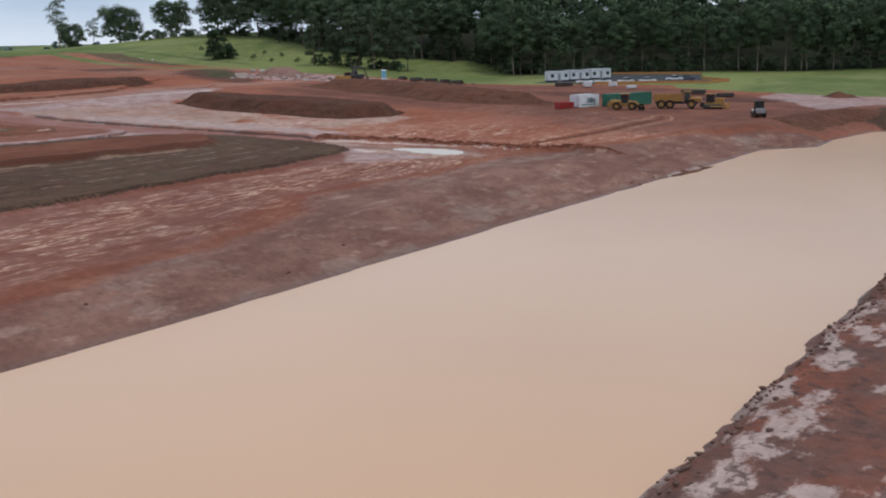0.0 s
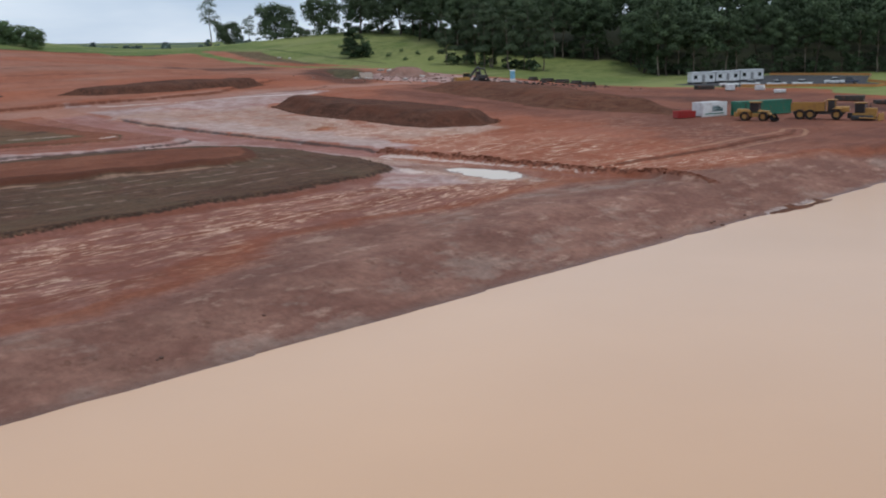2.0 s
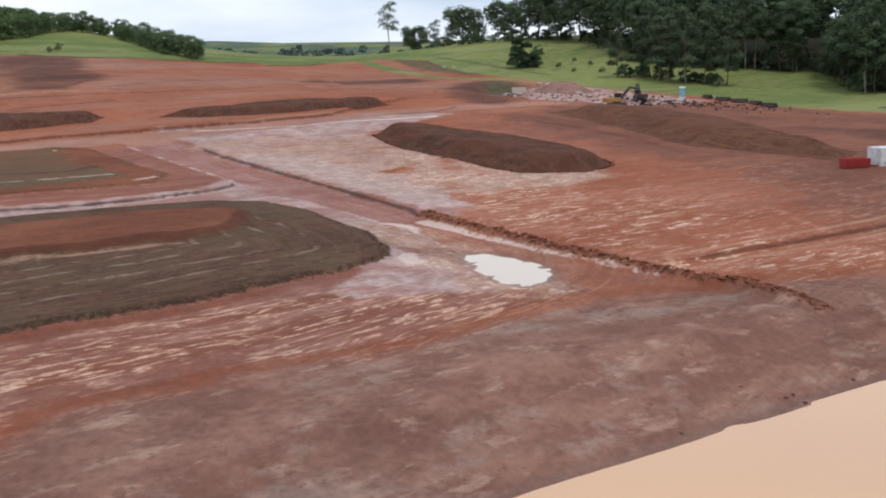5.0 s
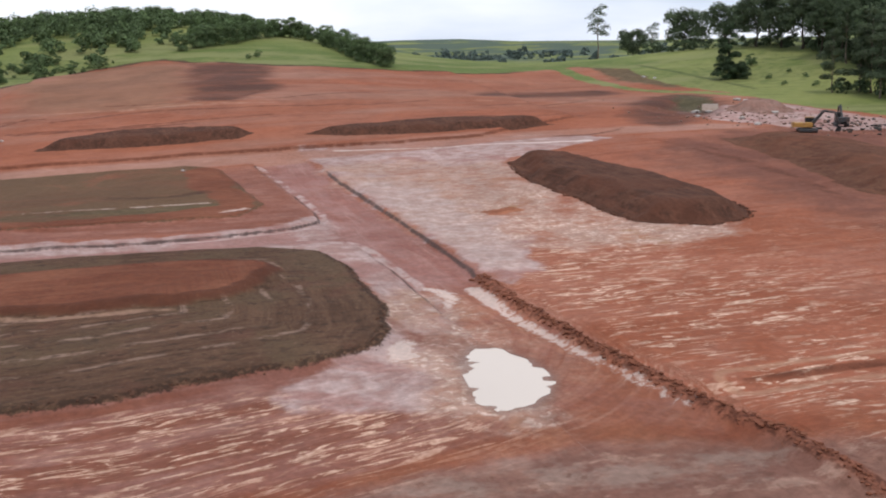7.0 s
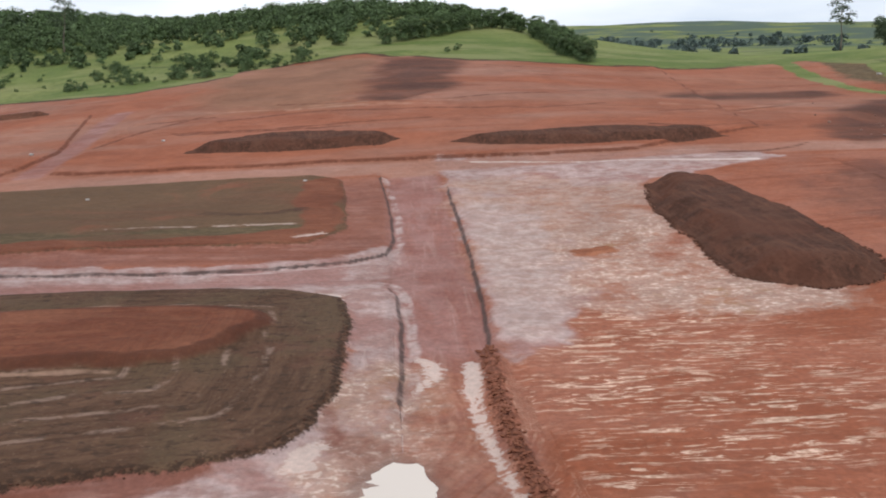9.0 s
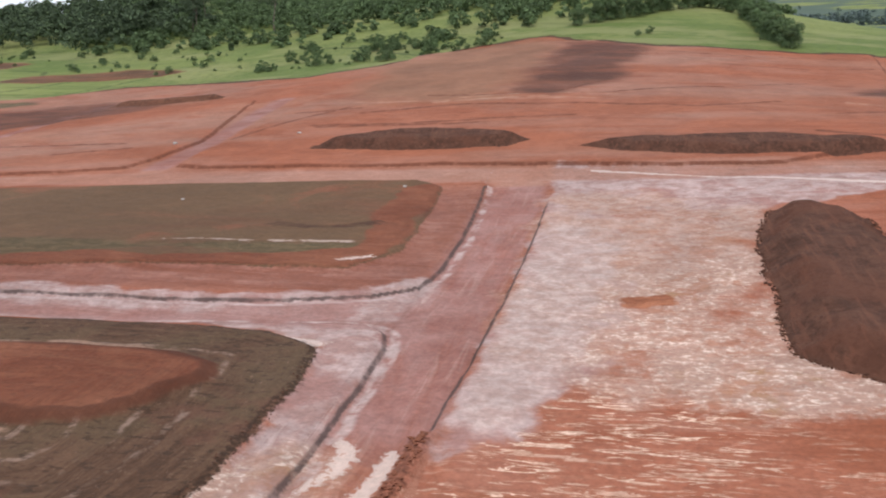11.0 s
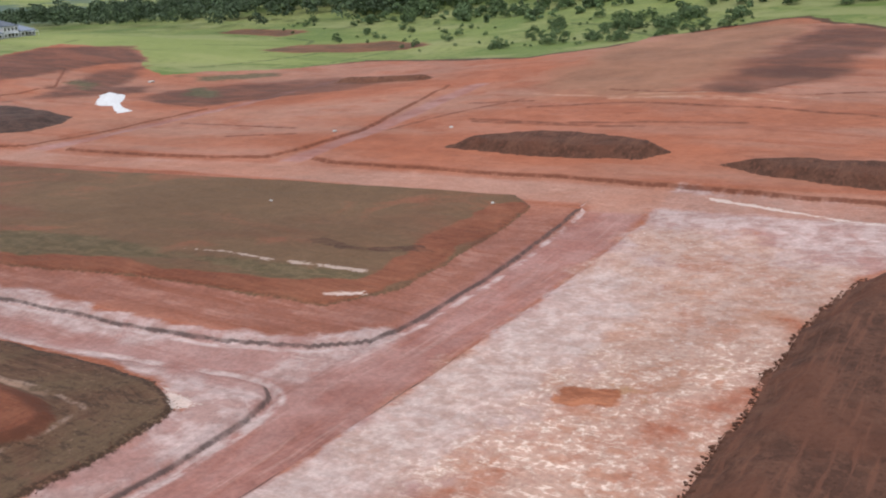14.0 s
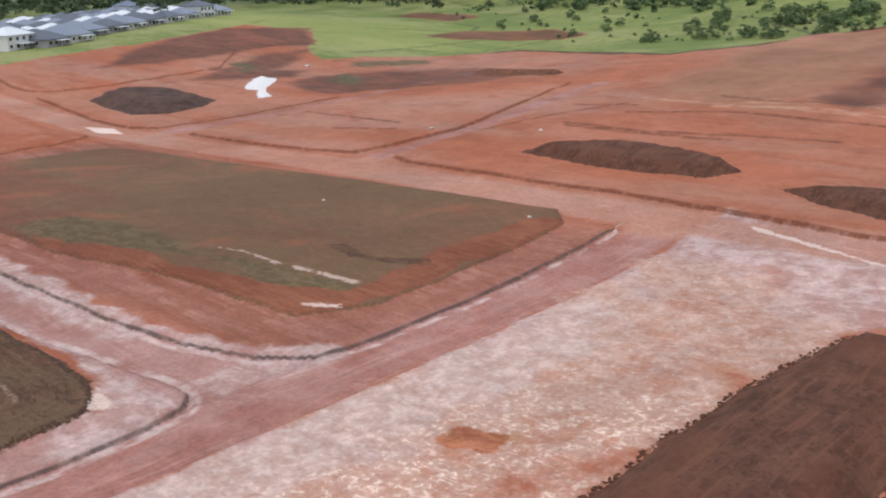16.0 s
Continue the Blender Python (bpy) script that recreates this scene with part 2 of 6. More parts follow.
DARK_LINES = [[(-170, -47), (-168, -31), (-167.4, -16), (-168, -10)], [(-168.7, -128), (-166.4, -110), (-163.5, -88)], [(-199, -28), (-195.5, -13), (-197.7, 2), (-214, 14)], [(-125, 57.8), (-123.7, 64.5), (-126.3, 71), (-131, 76)],
              [(-113, 73.5), (-86, 72.7), (-65, 70.5), (-48, 66)], [(-103, 77), (-79, 73.8), (-57.5, 69)], [(-186, -20), (-184, 12), (-180, 33), (-187, 50)], [(-246, 40), (-241, 63), (-252, 90)], [(-268, 30), (-262, 52), (-266, 80)],
              [(-196, 12), (-206, 40), (-214, 60)], [(-174, 60), (-182, 82), (-196, 100)], [(-120, 152), (-100, 132), (-60, 118), (-20, 112)], [(-182, -40), (-186, -20)], [(-154, -100), (-158, -84)], [(-222, 80), (-229, 94), (-237, 109), (-249, 130)], [(-155, 53), (-150, 64), (-154, 79)],
              [(-172, -48), (-169, -30), (-171, -10), (-172, 8)], [(-162, -63), (-176, -57), (-190, -45)], [(-187, -57), (-188, -42)]]
PALE_LINES = [[(-190, -25), (-192.6, -5), (-190, 11)], [(-194, -20), (-197, 0), (-194, 16)], [(-257, 20), (-253, 34), (-248, 47)], [(-174, 70), (-180, 82), (-188, 94)], [(-206, -200), (-214, -190)], [(-188, -130), (-196, -118)], [(-188, 64), (-183, 76), (-199, 107)], [(-196, -49), (-193, -36), (-191, -15), (-190, 4)]]
TURF_LINES = [[(-338, -97), (-328, -80), (-312, -66), (-296, -52)], [(-291, -316), (-335, -336), (-392, -372)], [(-290, 167), (-265, 169.7), (-237, 168), (-205, 161)], [(-300, -215), (-318, -206), (-334, -214), (-342, -236)], [(-262, -214), (-290, -196), (-318, -180)], [(-272, -172), (-296, -160), (-318, -150)]]
GREENS = [[(-205, 131), (-208, 137), (-195, 137), (-183, 134), (-167, 119), (-178, 117), (-190, 124)], [(-213, -227), (-224, -231), (-219, -213), (-209, -207)], [(-228, -182), (-226, -166), (-214, -156), (-210, -160), (-216, -176)], [(-305, 150), (-284, 163), (-238, 156), (-226, 148), (-262, 142)], [(-246, -206), (-252, -190), (-264, -176), (-254, -168), (-240, -186)]]
TERRACE = [(-134, -300), (-134, 90), (-118, 150), (-320, 180), (-320, -300)]


def smooth(a, b, v):
    k = np.clip((v - a) / (b - a), 0, 1)
    return k * k * (3 - 2 * k)


def sd_poly(x, y, poly):
    """Distance to a polygon's edge, below nought inside it."""
    best, inside = np.full(x.shape, 1e9), np.zeros(x.shape, bool)
    for (ax, ay), (bx, by) in zip(poly, poly[1:] + poly[:1]):
        ex, ey = bx - ax, by - ay
        k = np.clip(((x - ax) * ex + (y - ay) * ey) / (ex * ex + ey * ey), 0, 1)
        best = np.minimum(best, (x - ax - k * ex) ** 2 + (y - ay - k * ey) ** 2)
        if ay != by:
            inside ^= ((ay > y) != (by > y)) & (x < ex * (y - ay) / (by - ay) + ax)
    return np.where(inside, -1, 1) * np.sqrt(best)


def sd_line(x, y, line):
    best = np.full(x.shape, 1e9)
    for (ax, ay), (bx, by) in zip(line, line[1:]):
        ex, ey = bx - ax, by - ay
        k = np.clip(((x - ax) * ex + (y - ay) * ey) / (ex * ex + ey * ey), 0, 1)
        best = np.minimum(best, (x - ax - k * ex) ** 2 + (y - ay - k * ey) ** 2)
    return np.sqrt(best)


def side_line(x, y, line):
    """Distance to a line, below nought on its left."""
    best, side = np.full(x.shape, 1e9), np.ones(x.shape)
    for (ax, ay), (bx, by) in zip(line, line[1:]):
        ex, ey = bx - ax, by - ay
        k = np.clip(((x - ax) * ex + (y - ay) * ey) / (ex * ex + ey * ey), 0, 1)
        d = (x - ax - k * ex) ** 2 + (y - ay - k * ey) ** 2
        side = np.where(d < best, np.where(ex * (y - ay) - ey * (x - ax) > 0, -1, 1), side)
        best = np.minimum(best, d)
    return side * np.sqrt(best)


def lattice(ix, iy, seed):
    v = np.sin(ix * 127.1 + iy * 311.7 + seed * 74.7) * 43758.5453
    return v - np.floor(v)


def rough(x, y, size, seed=0, octaves=3):
    """Smooth random relief between -1 and 1."""
    total, amp, norm = 0.0, 1.0, 0.0
    for o in range(octaves):
        u, v = x / size, y / size
        iu, iv = np.floor(u), np.floor(v)
        fu, fv = u - iu, v - iv
        fu, fv = fu * fu * (3 - 2 * fu), fv * fv * (3 - 2 * fv)
        s = seed + 13 * o
        a = lattice(iu, iv, s) * (1 - fu) + lattice(iu + 1, iv, s) * fu
        b = lattice(iu, iv + 1, s) * (1 - fu) + lattice(iu + 1, iv + 1, s) * fu
        total, norm = total + amp * (a * (1 - fv) + b * fv), norm + amp
        amp, size = amp * 0.5, size * 0.47
    return total / norm * 2 - 1


def land(x, y):
    """The lie of the land before any digging."""
    z = 11.0 - 2.1 * np.clip(x, -600, 300) / 100 + 1.6 * np.clip(y, -500, 500) / 100
    for a, b, s, h in HILLS + HOLLOWS + TRIM:
        z = z + h * np.exp(-((x - a) ** 2 + (y - b) ** 2) / (2 * s * s))
    far = np.hypot(x + 150, y)
    z = z + smooth(520, 1300, far) * -26 + smooth(1400, 3200, far) * (62 + 26 * rough(x, y, 900, 5)) + smooth(420, 900, far) * 6 * rough(x, y, 240, 9)
    return z


def ground_z(x, y, zones=None):
    x, y = np.atleast_1d(np.asarray(x, float)), np.atleast_1d(np.asarray(y, float))
    z = land(x, y)
    dirt = sd_poly(x, y, DIRT)
    near = smooth(420, 300, np.hypot(x + 80, y))
    works = smooth(4, -4, dirt)
    wob = 0.6 * rough(x, y, 3.0, 2)
    pond = sd_poly(x, y, POND) + 0.35 * wob
    lot = np.minimum(sd_poly(x, y, LOT_A), sd_poly(x, y, LOT_B)) + wob
    pad = np.min([sd_poly(x, y, p) for p in PADS], axis=0) + 0.4 * wob
    row = sd_line(x, y + 0.4 * wob, WINDROW)
    batter = sd_line(x, y, BATTER)
    road = np.min([sd_line(x, y, r) - w for r, w in ((ROAD_MAIN, 4.7), (ROAD_SIDE, 3.4), ([(-60, 0), (-49, 0)], 3.0), (ROAD_CROSS, 5.5), (LANE_A, 3.0), (LANE_B, 3.2))], axis=0)
    z = z + works * near * (0.06 * rough(x, y * 0.3, 2.6, 3) + 0.22 * rough(x, y, 14, 4))
    z = z + 0.55 * smooth(1.2, -0.9, lot) * (1 + 0.3 * wob) + 0.75 * smooth(0.7, -0.6, pad)
    z = z + 0.7 * smooth(0.9, -1.1, sd_poly(x, y, LOT_A_RED) + 0.6 * wob) * smooth(-90, -60, y)
    z = z - 0.15 * smooth(1.0, -1.0, road)
    apron, scarp = np.full(x.shape, 99.0), np.full(x.shape, 99.0)
    for line, up in ((DITCH_N, 1), (DITCH_S, 1), (DITCH_R, -1)):
        d = up * side_line(x + 0.4 * wob, y + 0.3 * wob, line)
        scarp = np.where(np.abs(d) < np.abs(scarp), -d, scarp)
        if up > 0:
            apron = np.where(np.abs(d) < np.abs(apron), -d, apron)
        z = z + 0.42 * (smooth(-0.3, 0.45, d) - 0.6) * smooth(9, 1.5, np.abs(d)) - 0.16 * np.exp(-(((d + 0.3) / 0.5) ** 2))
    lump = 0.5 + 0.7 * np.clip(rough(x, y, 1.3, 8) + 0.4, 0, 2)
    z = z + 0.62 * lump * np.exp(-((row / 0.68) ** 2)) - 0.2 * np.exp(-(((row - 1.9) / 0.7) ** 2))
    z = z - 0.5 * smooth(-0.9, 0.9, x - 5.6) * np.exp(-((batter / 6) ** 2)) * works
    east = smooth(44, 56, x)
    bank = np.where(pond > 0, np.minimum(z, (0.02 + 0.27 * pond) * (1 - east) + east * (0.05 + (1.0 + 0.45 * rough(x, y, 1.7, 17)) * smooth(0.0, 1.3, pond + 1.1 * wob) + 0.02 * pond + 0.12 * rough(x, y, 0.9, 19) * smooth(3, 0.3, pond))), -1.2 * smooth(0, -4, pond) - 0.05)
    z = np.where(pond < 14, bank + smooth(8, 14, pond) * (z - bank), z)
    z = np.where((pond > 0) & (pond < 14) & (z < 0.02), 0.02, z)
    z = z - 1.6 * smooth(1.5, -6, sd_poly(x, y, PIT)) * works
    puddle = sd_poly(x, y, PUDDLE_A)
    z = np.where(puddle < 3, z + smooth(3, 0.5, puddle) * (PUDDLE_Z - z) - 0.08 * smooth(0.6, -1.5, puddle) + 0.075 * rough(x + 0.4 * y, 0.35 * y - 0.2 * x, 0.9, 23) * smooth(1.8, 0.2, puddle) * smooth(-3.2, -0.8, puddle) + 0.03 * smooth(0.2, 1.4, puddle) * smooth(3, 1.4, puddle), z)
    if zones is not None:
        pale = np.max([smooth(8, -5, sd_poly(x, y, p)) for p in PALE], axis=0)
        strip = 3.2 - sd_line(x, y, STRIP)
        lot_a = sd_poly(x, y, LOT_A)
        du, dv = np.maximum(x + 12, 0), np.maximum(y + 14, 0)
        turn = np.where(y < -14, y + 14, np.where(x < -12, 15 * math.pi / 2 - (x + 12), 15 * np.arctan2(dv, du + 1e-6)))
        bend, lane = (x > -50) & (y < 7.5 + 0.1 * (x + 20)), (np.abs(y - 3) < 4.5) & (x < -12) & (x > -122)
        zones.update(across=np.where(lane, y, np.where(bend, lot_a, x)), along=np.where(lane, x, np.where(bend, turn, y)),
                     dash=np.clip(smooth(0.5, 3, lot_a) * smooth(26, 14, lot_a) * smooth(9, 6, y) * smooth(-30, -14, x) + smooth(4, -4, sd_poly(x, y, [(26, 12), (-20, 9), (-46, 12), (-42, 34), (-34, 70), (0, 66), (24, 30)])) * (1 - 0.75 * smooth(20, 44, y)), 0, 1), yard=smooth(14, -14, sd_poly(x, y, [(-96, 62), (-30, 58), (6, 36), (24, 34), (34, 60), (40, 110), (20, 126), (-30, 148), (-112, 150), (-124, 104)])),
                     lav=np.max([smooth(2.5, -2.5, sd_poly(x, y, p)) for p in LAV], axis=0), milk=np.min([sd_poly(x, y, p) for p in MILK], axis=0), band=np.min([sd_poly(x, y, p) for p in BANDS], axis=0),
                     mark=np.min([sd_poly(x, y, p) for p in MARKS], axis=0), tan=sd_poly(x, y, TAN), wood=sd_poly(x, y, WOOD), lotb=sd_poly(x, y, LOT_B))
        zones.update(dline=np.min([sd_line(x, y, p) for p in DARK_LINES], axis=0), pline=np.min([sd_line(x, y, p) for p in PALE_LINES], axis=0), gline=np.min([sd_line(x, y, p) for p in TURF_LINES], axis=0),
                     lineon=smooth(-178, -150, y) * smooth(128, 108, y), pitgreen=np.min([sd_poly(x, y, p) for p in GREENS], axis=0), terrace=smooth(6, -6, sd_poly(x, y, TERRACE)), strip=np.maximum(smooth(-1.5, 0, lot_a) * smooth(40, 26, lot_a) * smooth(9, 5, y) * smooth(-30, -14, x), 0.85 * smooth(12, 7, zones["lotb"]) * smooth(2, -3, y) * smooth(-126, -112, x)))
        zones.update(veil=smooth(2.5, -2.5, sd_poly(x, y, [(-98, 9), (-96, 15), (-84, 20), (-66, 18), (-46, 17), (-34, 14), (-27, 10), (-32, 8), (-60, 8.6)])), scarp=scarp, eastroad=smooth(-31, -22, x + 0.8 * wob), apron=apron, lota=lot_a, crossing=smooth(1, -1, sd_line(x, y, ROAD_CROSS) - 7.5), front=smooth(-92, -62, x + 0.25 * (y - 20)), pond=pond, lot=lot, lotred=np.minimum(sd_poly(x, y, LOT_A_RED), sd_poly(x, y, LOT_B_RED) + 2.5 * rough(x, y, 9, 21)), pad=pad, row=row, road=road, pale=pale,
                     grey=smooth(6, -6, sd_poly(x, y, GREY)), grass=np.maximum(dirt, strip), dark=np.min([sd_poly(x, y, p) for p in DARK], axis=0),
                     park=sd_poly(x, y, PARK), batter=batter, wet=np.minimum(puddle, pond), east=east * smooth(20, 4, pond))
    return z


PIT = [(-150, 100), (-172, 101), (-196, 126), (-186, 134), (-160, 122), (-146, 107)]
PUDDLE_A = [(-4.6, -3.6), (-7.6, -1.6), (-6.9, -0.2), (-3.2, 0.9), (0.3, 0.9), (3.2, -0.4), (5.3, -2.3), (5.4, -4.4), (3.0, -5.2), (0.8, -4.6)]
PUDDLE_Z = 2.85


def height(x, y):
    return float(ground_z(x, y)[0])


# ---- materials of the ground ----
def soil_ground():
    n = Nodes("red_earth_ground", 0.92, 0.15)
    link = n.tree.links
    xyz = n.tree.nodes.new("ShaderNodeCombineXYZ")
    link.new(n.attr("across"), xyz.inputs[0]), link.new(n.attr("along"), xyz.inputs[1])
    plain_co = n.co
    big, mid, fine, grit = n.noise(0.03, 4.0), n.noise(0.22, 6.0, rough=0.65), n.noise(1.9, 7.0, rough=0.68), n.noise(9.0, 5.0)
    patch = n.noise(0.075, 7.0, rough=0.62, warp=0.8)
    mottle = n.noise(0.55, 8.0, (1.0, 0.6, 1), 0.7, 0.0, 0.7)
    n.co = xyz.outputs[0]
    streak = n.noise(1.0, 6.0, (0.9, 0.09, 1), 0.62, 0.0, 0.6)
    broad = n.noise(1.0, 5.0, (0.3, 0.028, 1), 0.62, 0.0, 0.5)
    thin = n.noise(1.0, 3.0, (0.55, 0.03, 1), 0.6, 0.0, 0.4)
    dashes = n.noise(1.0, 6.0, (1.55, 0.3, 1), 0.6, 0.0, 1.2)
    scuff = n.noise(1.0, 6.0, (3.4, 0.7, 1), 0.62, 0.0, 0.9)
    n.co = plain_co

    def jitter(name, noise_, width):
        return n.math("ADD", n.attr(name), n.math("MULTIPLY", n.math("SUBTRACT", noise_, 0.5), width))

    def both(a, b):
        return n.math("MULTIPLY", a, b)

    # graded earth: orange, red and brown mixed by the blade
    red = n.mix(n.ramp(big, 0.4, 0.6), (0.300, 0.100, 0.052), (0.322, 0.122, 0.074))
    red = n.mix(n.ramp(patch, 0.46, 0.62, 0, 0.7), red, (0.272, 0.118, 0.080))
    red = n.mix(n.ramp(broad, 0.5, 0.64, 0, 0.7), red, (0.248, 0.078, 0.039))
    red = n.mix(n.ramp(streak, 0.54, 0.70, 0, 0.45), red, (0.385, 0.180, 0.116))
    red = n.mix(n.ramp(scuff, 0.58, 0.68, 0, 0.3), red, (0.205, 0.072, 0.042))
    # upper terraces: soft broad sheets of orange, pink and tan, a few thin blade lines
    sheets = n.noise(0.016, 5.0, (1.0, 0.42, 1), 0.5, 0.1, 0.6)
    upper = n.mix(n.ramp(sheets, 0.40, 0.60), (0.300, 0.136, 0.090), (0.302, 0.108, 0.060))
    upper = n.mix(n.ramp(n.noise(0.03, 6.0, (1.2, 0.35, 1), 0.55), 0.46, 0.62, 0, 0.85), upper, (0.300, 0.158, 0.117))
    upper = n.mix(n.ramp(n.noise(1.0, 5.0, (0.16, 0.02, 1), 0.55), 0.5, 0.64, 0, 0.6), upper, (0.265, 0.088, 0.047))
    upper = n.mix(n.ramp(mid, 0.58, 0.72, 0, 0.35), upper, (0.255, 0.088, 0.050))
    upper = n.mix(both(n.ramp(n.math("ABSOLUTE", n.math("SUBTRACT", thin, 0.46)), 0.010, 0.003, 0, 0.6), n.ramp(sheets, 0.46, 0.56)), upper, (0.175, 0.060, 0.034))
    upper = n.mix(both(n.ramp(n.math("ABSOLUTE", n.math("SUBTRACT", thin, 0.53)), 0.009, 0.002, 0, 0.5), n.ramp(sheets, 0.54, 0.44)), upper, (0.43, 0.25, 0.18))
    col = n.mix(n.attr("terrace"), red, upper)
    # mauve-brown strip along the pond road
    mauve = n.mix(n.ramp(patch, 0.4, 0.62), (0.214, 0.100, 0.080), (0.190, 0.080, 0.057))
    mauve = n.mix(n.ramp(n.math("ADD", both(streak, 0.4), both(mid, 0.6)), 0.47, 0.62, 0, 0.7), mauve, (0.290, 0.165, 0.140))
    mauve = n.mix(n.ramp(broad, 0.50, 0.62, 0, 0.75), mauve, (0.165, 0.060, 0.037))
    col = n.mix(both(n.attr("strip"), 0.85), col, mauve)
    # churned brown yard round the compound, colour darkened for its dim grazing view
    yard = n.mix(n.ramp(patch, 0.4, 0.6), (0.165, 0.070, 0.050), (0.20, 0.083, 0.054))
    yard = n.mix(n.ramp(streak, 0.5, 0.68, 0, 0.5), yard, (0.245, 0.122, 0.088))
    yard = n.mix(n.ramp(mid, 0.54, 0.68, 0, 0.6), yard, (0.118, 0.053, 0.040))
    col = n.mix(n.ramp(n.math("ADD", n.attr("yard"), n.math("MULTIPLY", n.math("SUBTRACT", n.noise(0.08, 7.0, rough=0.65), 0.5), 1.6)), 0.2, 0.8, 0, 0.92), col, yard)
    # tan slope
    col = n.mix(n.ramp(jitter("tan", n.noise(0.05, 6.0), 30.0), 6.0, -9.0, 0, 0.85), col, n.mix(n.ramp(n.noise(0.05, 5.0), 0.4, 0.6), (0.215, 0.112, 0.070), (0.248, 0.130, 0.082)))
    # bright broken dashes left by wheels
    cluster = n.ramp(n.math("MULTIPLY", n.noise(0.11, 6.0, rough=0.62), n.ramp(n.noise(0.035, 4.0), 0.38, 0.6, 0.86, 1.12)), 0.4, 0.53)
    lanes = n.ramp(broad, 0.42, 0.54, 0.45, 1.0)
    dash = both(both(n.ramp(dashes, 0.545, 0.578), cluster), both(lanes, n.attr("dash")))
    smear = both(n.ramp(dashes, 0.47, 0.62), both(cluster, n.attr("dash")))
    col = n.mix(both(smear, 0.5), col, (0.385, 0.198, 0.130))
    col = n.mix(both(dash, n.ramp(n.attr("strip"), 0, 1, 0.95, 0.6)), col, n.mix(n.ramp(fine, 0.4, 0.6), (0.55, 0.36, 0.26), (0.70, 0.53, 0.42)))
    # roads: rolled mauve-pink gravel
    road = n.mix(n.ramp(n.noise(0.12, 6.0), 0.38, 0.62), (0.262, 0.125, 0.108), (0.305, 0.175, 0.160))
    road = n.mix(n.ramp(streak, 0.54, 0.68, 0, 0.4), road, (0.395, 0.270, 0.242))
    road = n.mix(n.ramp(broad, 0.5, 0.62, 0, 0.45), road, (0.250, 0.098, 0.070))
    cross = n.mix(n.ramp(n.noise(0.05, 6.0), 0.4, 0.6), (0.330, 0.165, 0.118), (0.345, 0.200, 0.155))
    cross = n.mix(n.ramp(streak, 0.54, 0.7, 0, 0.35), cross, (0.43, 0.28, 0.225))
    road = n.mix(both(n.attr("eastroad"), n.ramp(mid, 0.35, 0.6, 0.6, 1)), road, n.mix(n.ramp(streak, 0.42, 0.64), (0.272, 0.100, 0.056), (0.330, 0.150, 0.098)))
    road = n.mix(n.attr("crossing"), road, cross)
    col = n.mix(n.ramp(jitter("road", mid, 3.0), 0.8, -1.4, 0, 0.85), col, road)
    # lavender-grey hard surface
    lav = n.mix(n.ramp(n.noise(0.4, 7.0, rough=0.62), 0.38, 0.62), (0.335, 0.222, 0.202), (0.450, 0.352, 0.336))
    lav = n.mix(n.ramp(streak, 0.55, 0.68, 0, 0.6), lav, (0.56, 0.45, 0.426))
    lav = n.mix(n.ramp(patch, 0.52, 0.62, 0, 0.7), lav, (0.275, 0.142, 0.125))
    lv = n.math("ADD", n.attr("lav"), n.math("MULTIPLY", n.math("SUBTRACT", n.noise(0.14, 8.0, rough=0.62), 0.5), 2.6))
    col = n.mix(both(n.ramp(lv, 0.2, 0.65, 0, 0.92), both(n.ramp(n.attr("lav"), 0.0, 0.2), n.ramp(jitter("road", mid, 3.0), -2.4, -0.4, 0.2, 1))), col, lav)
    # chalky crust: broken flakes over orange clay, thinning to a smooth grey-pink skin
    crust = n.math("ADD", n.attr("pale"), n.math("MULTIPLY", n.math("SUBTRACT", n.noise(0.11, 8.0, rough=0.66), 0.5), 2.6))
    clay = n.mix(n.ramp(n.noise(0.16, 6.0, rough=0.6), 0.42, 0.58), (0.375, 0.245, 0.198), (0.365, 0.200, 0.142))
    clay = n.mix(n.ramp(n.noise(0.12, 5.0), 0.58, 0.68, 0, 0.6), clay, (0.33, 0.205, 0.110))
    plate = n.noise(1.0, 7.0, (0.55, 0.50, 1), 0.60, 0.35, 0.3)
    chips = n.noise(1.0, 6.0, (1.5, 1.3, 1), 0.58, 0.2, 0.4)
    skin = n.mix(n.ramp(plate, 0.40, 0.62), (0.375, 0.232, 0.180), (0.440, 0.315, 0.268))
    skin = n.mix(n.ramp(chips, 0.60, 0.66, 0, 0.7), skin, (0.56, 0.46, 0.42))
    skin = n.mix(n.ramp(n.noise(0.09, 6.0, rough=0.6), 0.52, 0.64, 0, 0.75), skin, (0.365, 0.200, 0.138))
    flaky = n.mix(n.ramp(plate, 0.40, 0.54), clay, (0.405, 0.268, 0.214))
    flaky = n.mix(both(n.ramp(chips, 0.50, 0.60), n.ramp(plate, 0.38, 0.54)), flaky, n.mix(n.ramp(fine, 0.35, 0.65), (0.50, 0.375, 0.31), (0.63, 0.515, 0.445)))
    scratch = n.noise(1.0, 5.0, (3.2, 0.5, 1), 0.55, 0.75, 0.4)
    flaky = n.mix(both(n.ramp(scratch, 0.60, 0.66, 0, 0.8), n.ramp(plate, 0.42, 0.5)), flaky, (0.68, 0.55, 0.47))
    flaky = n.mix(n.ramp(mottle, 0.56, 0.66, 0, 0.5), flaky, (0.270, 0.150, 0.118))
    flaky = n.mix(n.ramp(n.noise(0.13, 4.0, rough=0.5), 0.62, 0.68, 0, 0.65), flaky, (0.345, 0.170, 0.108))
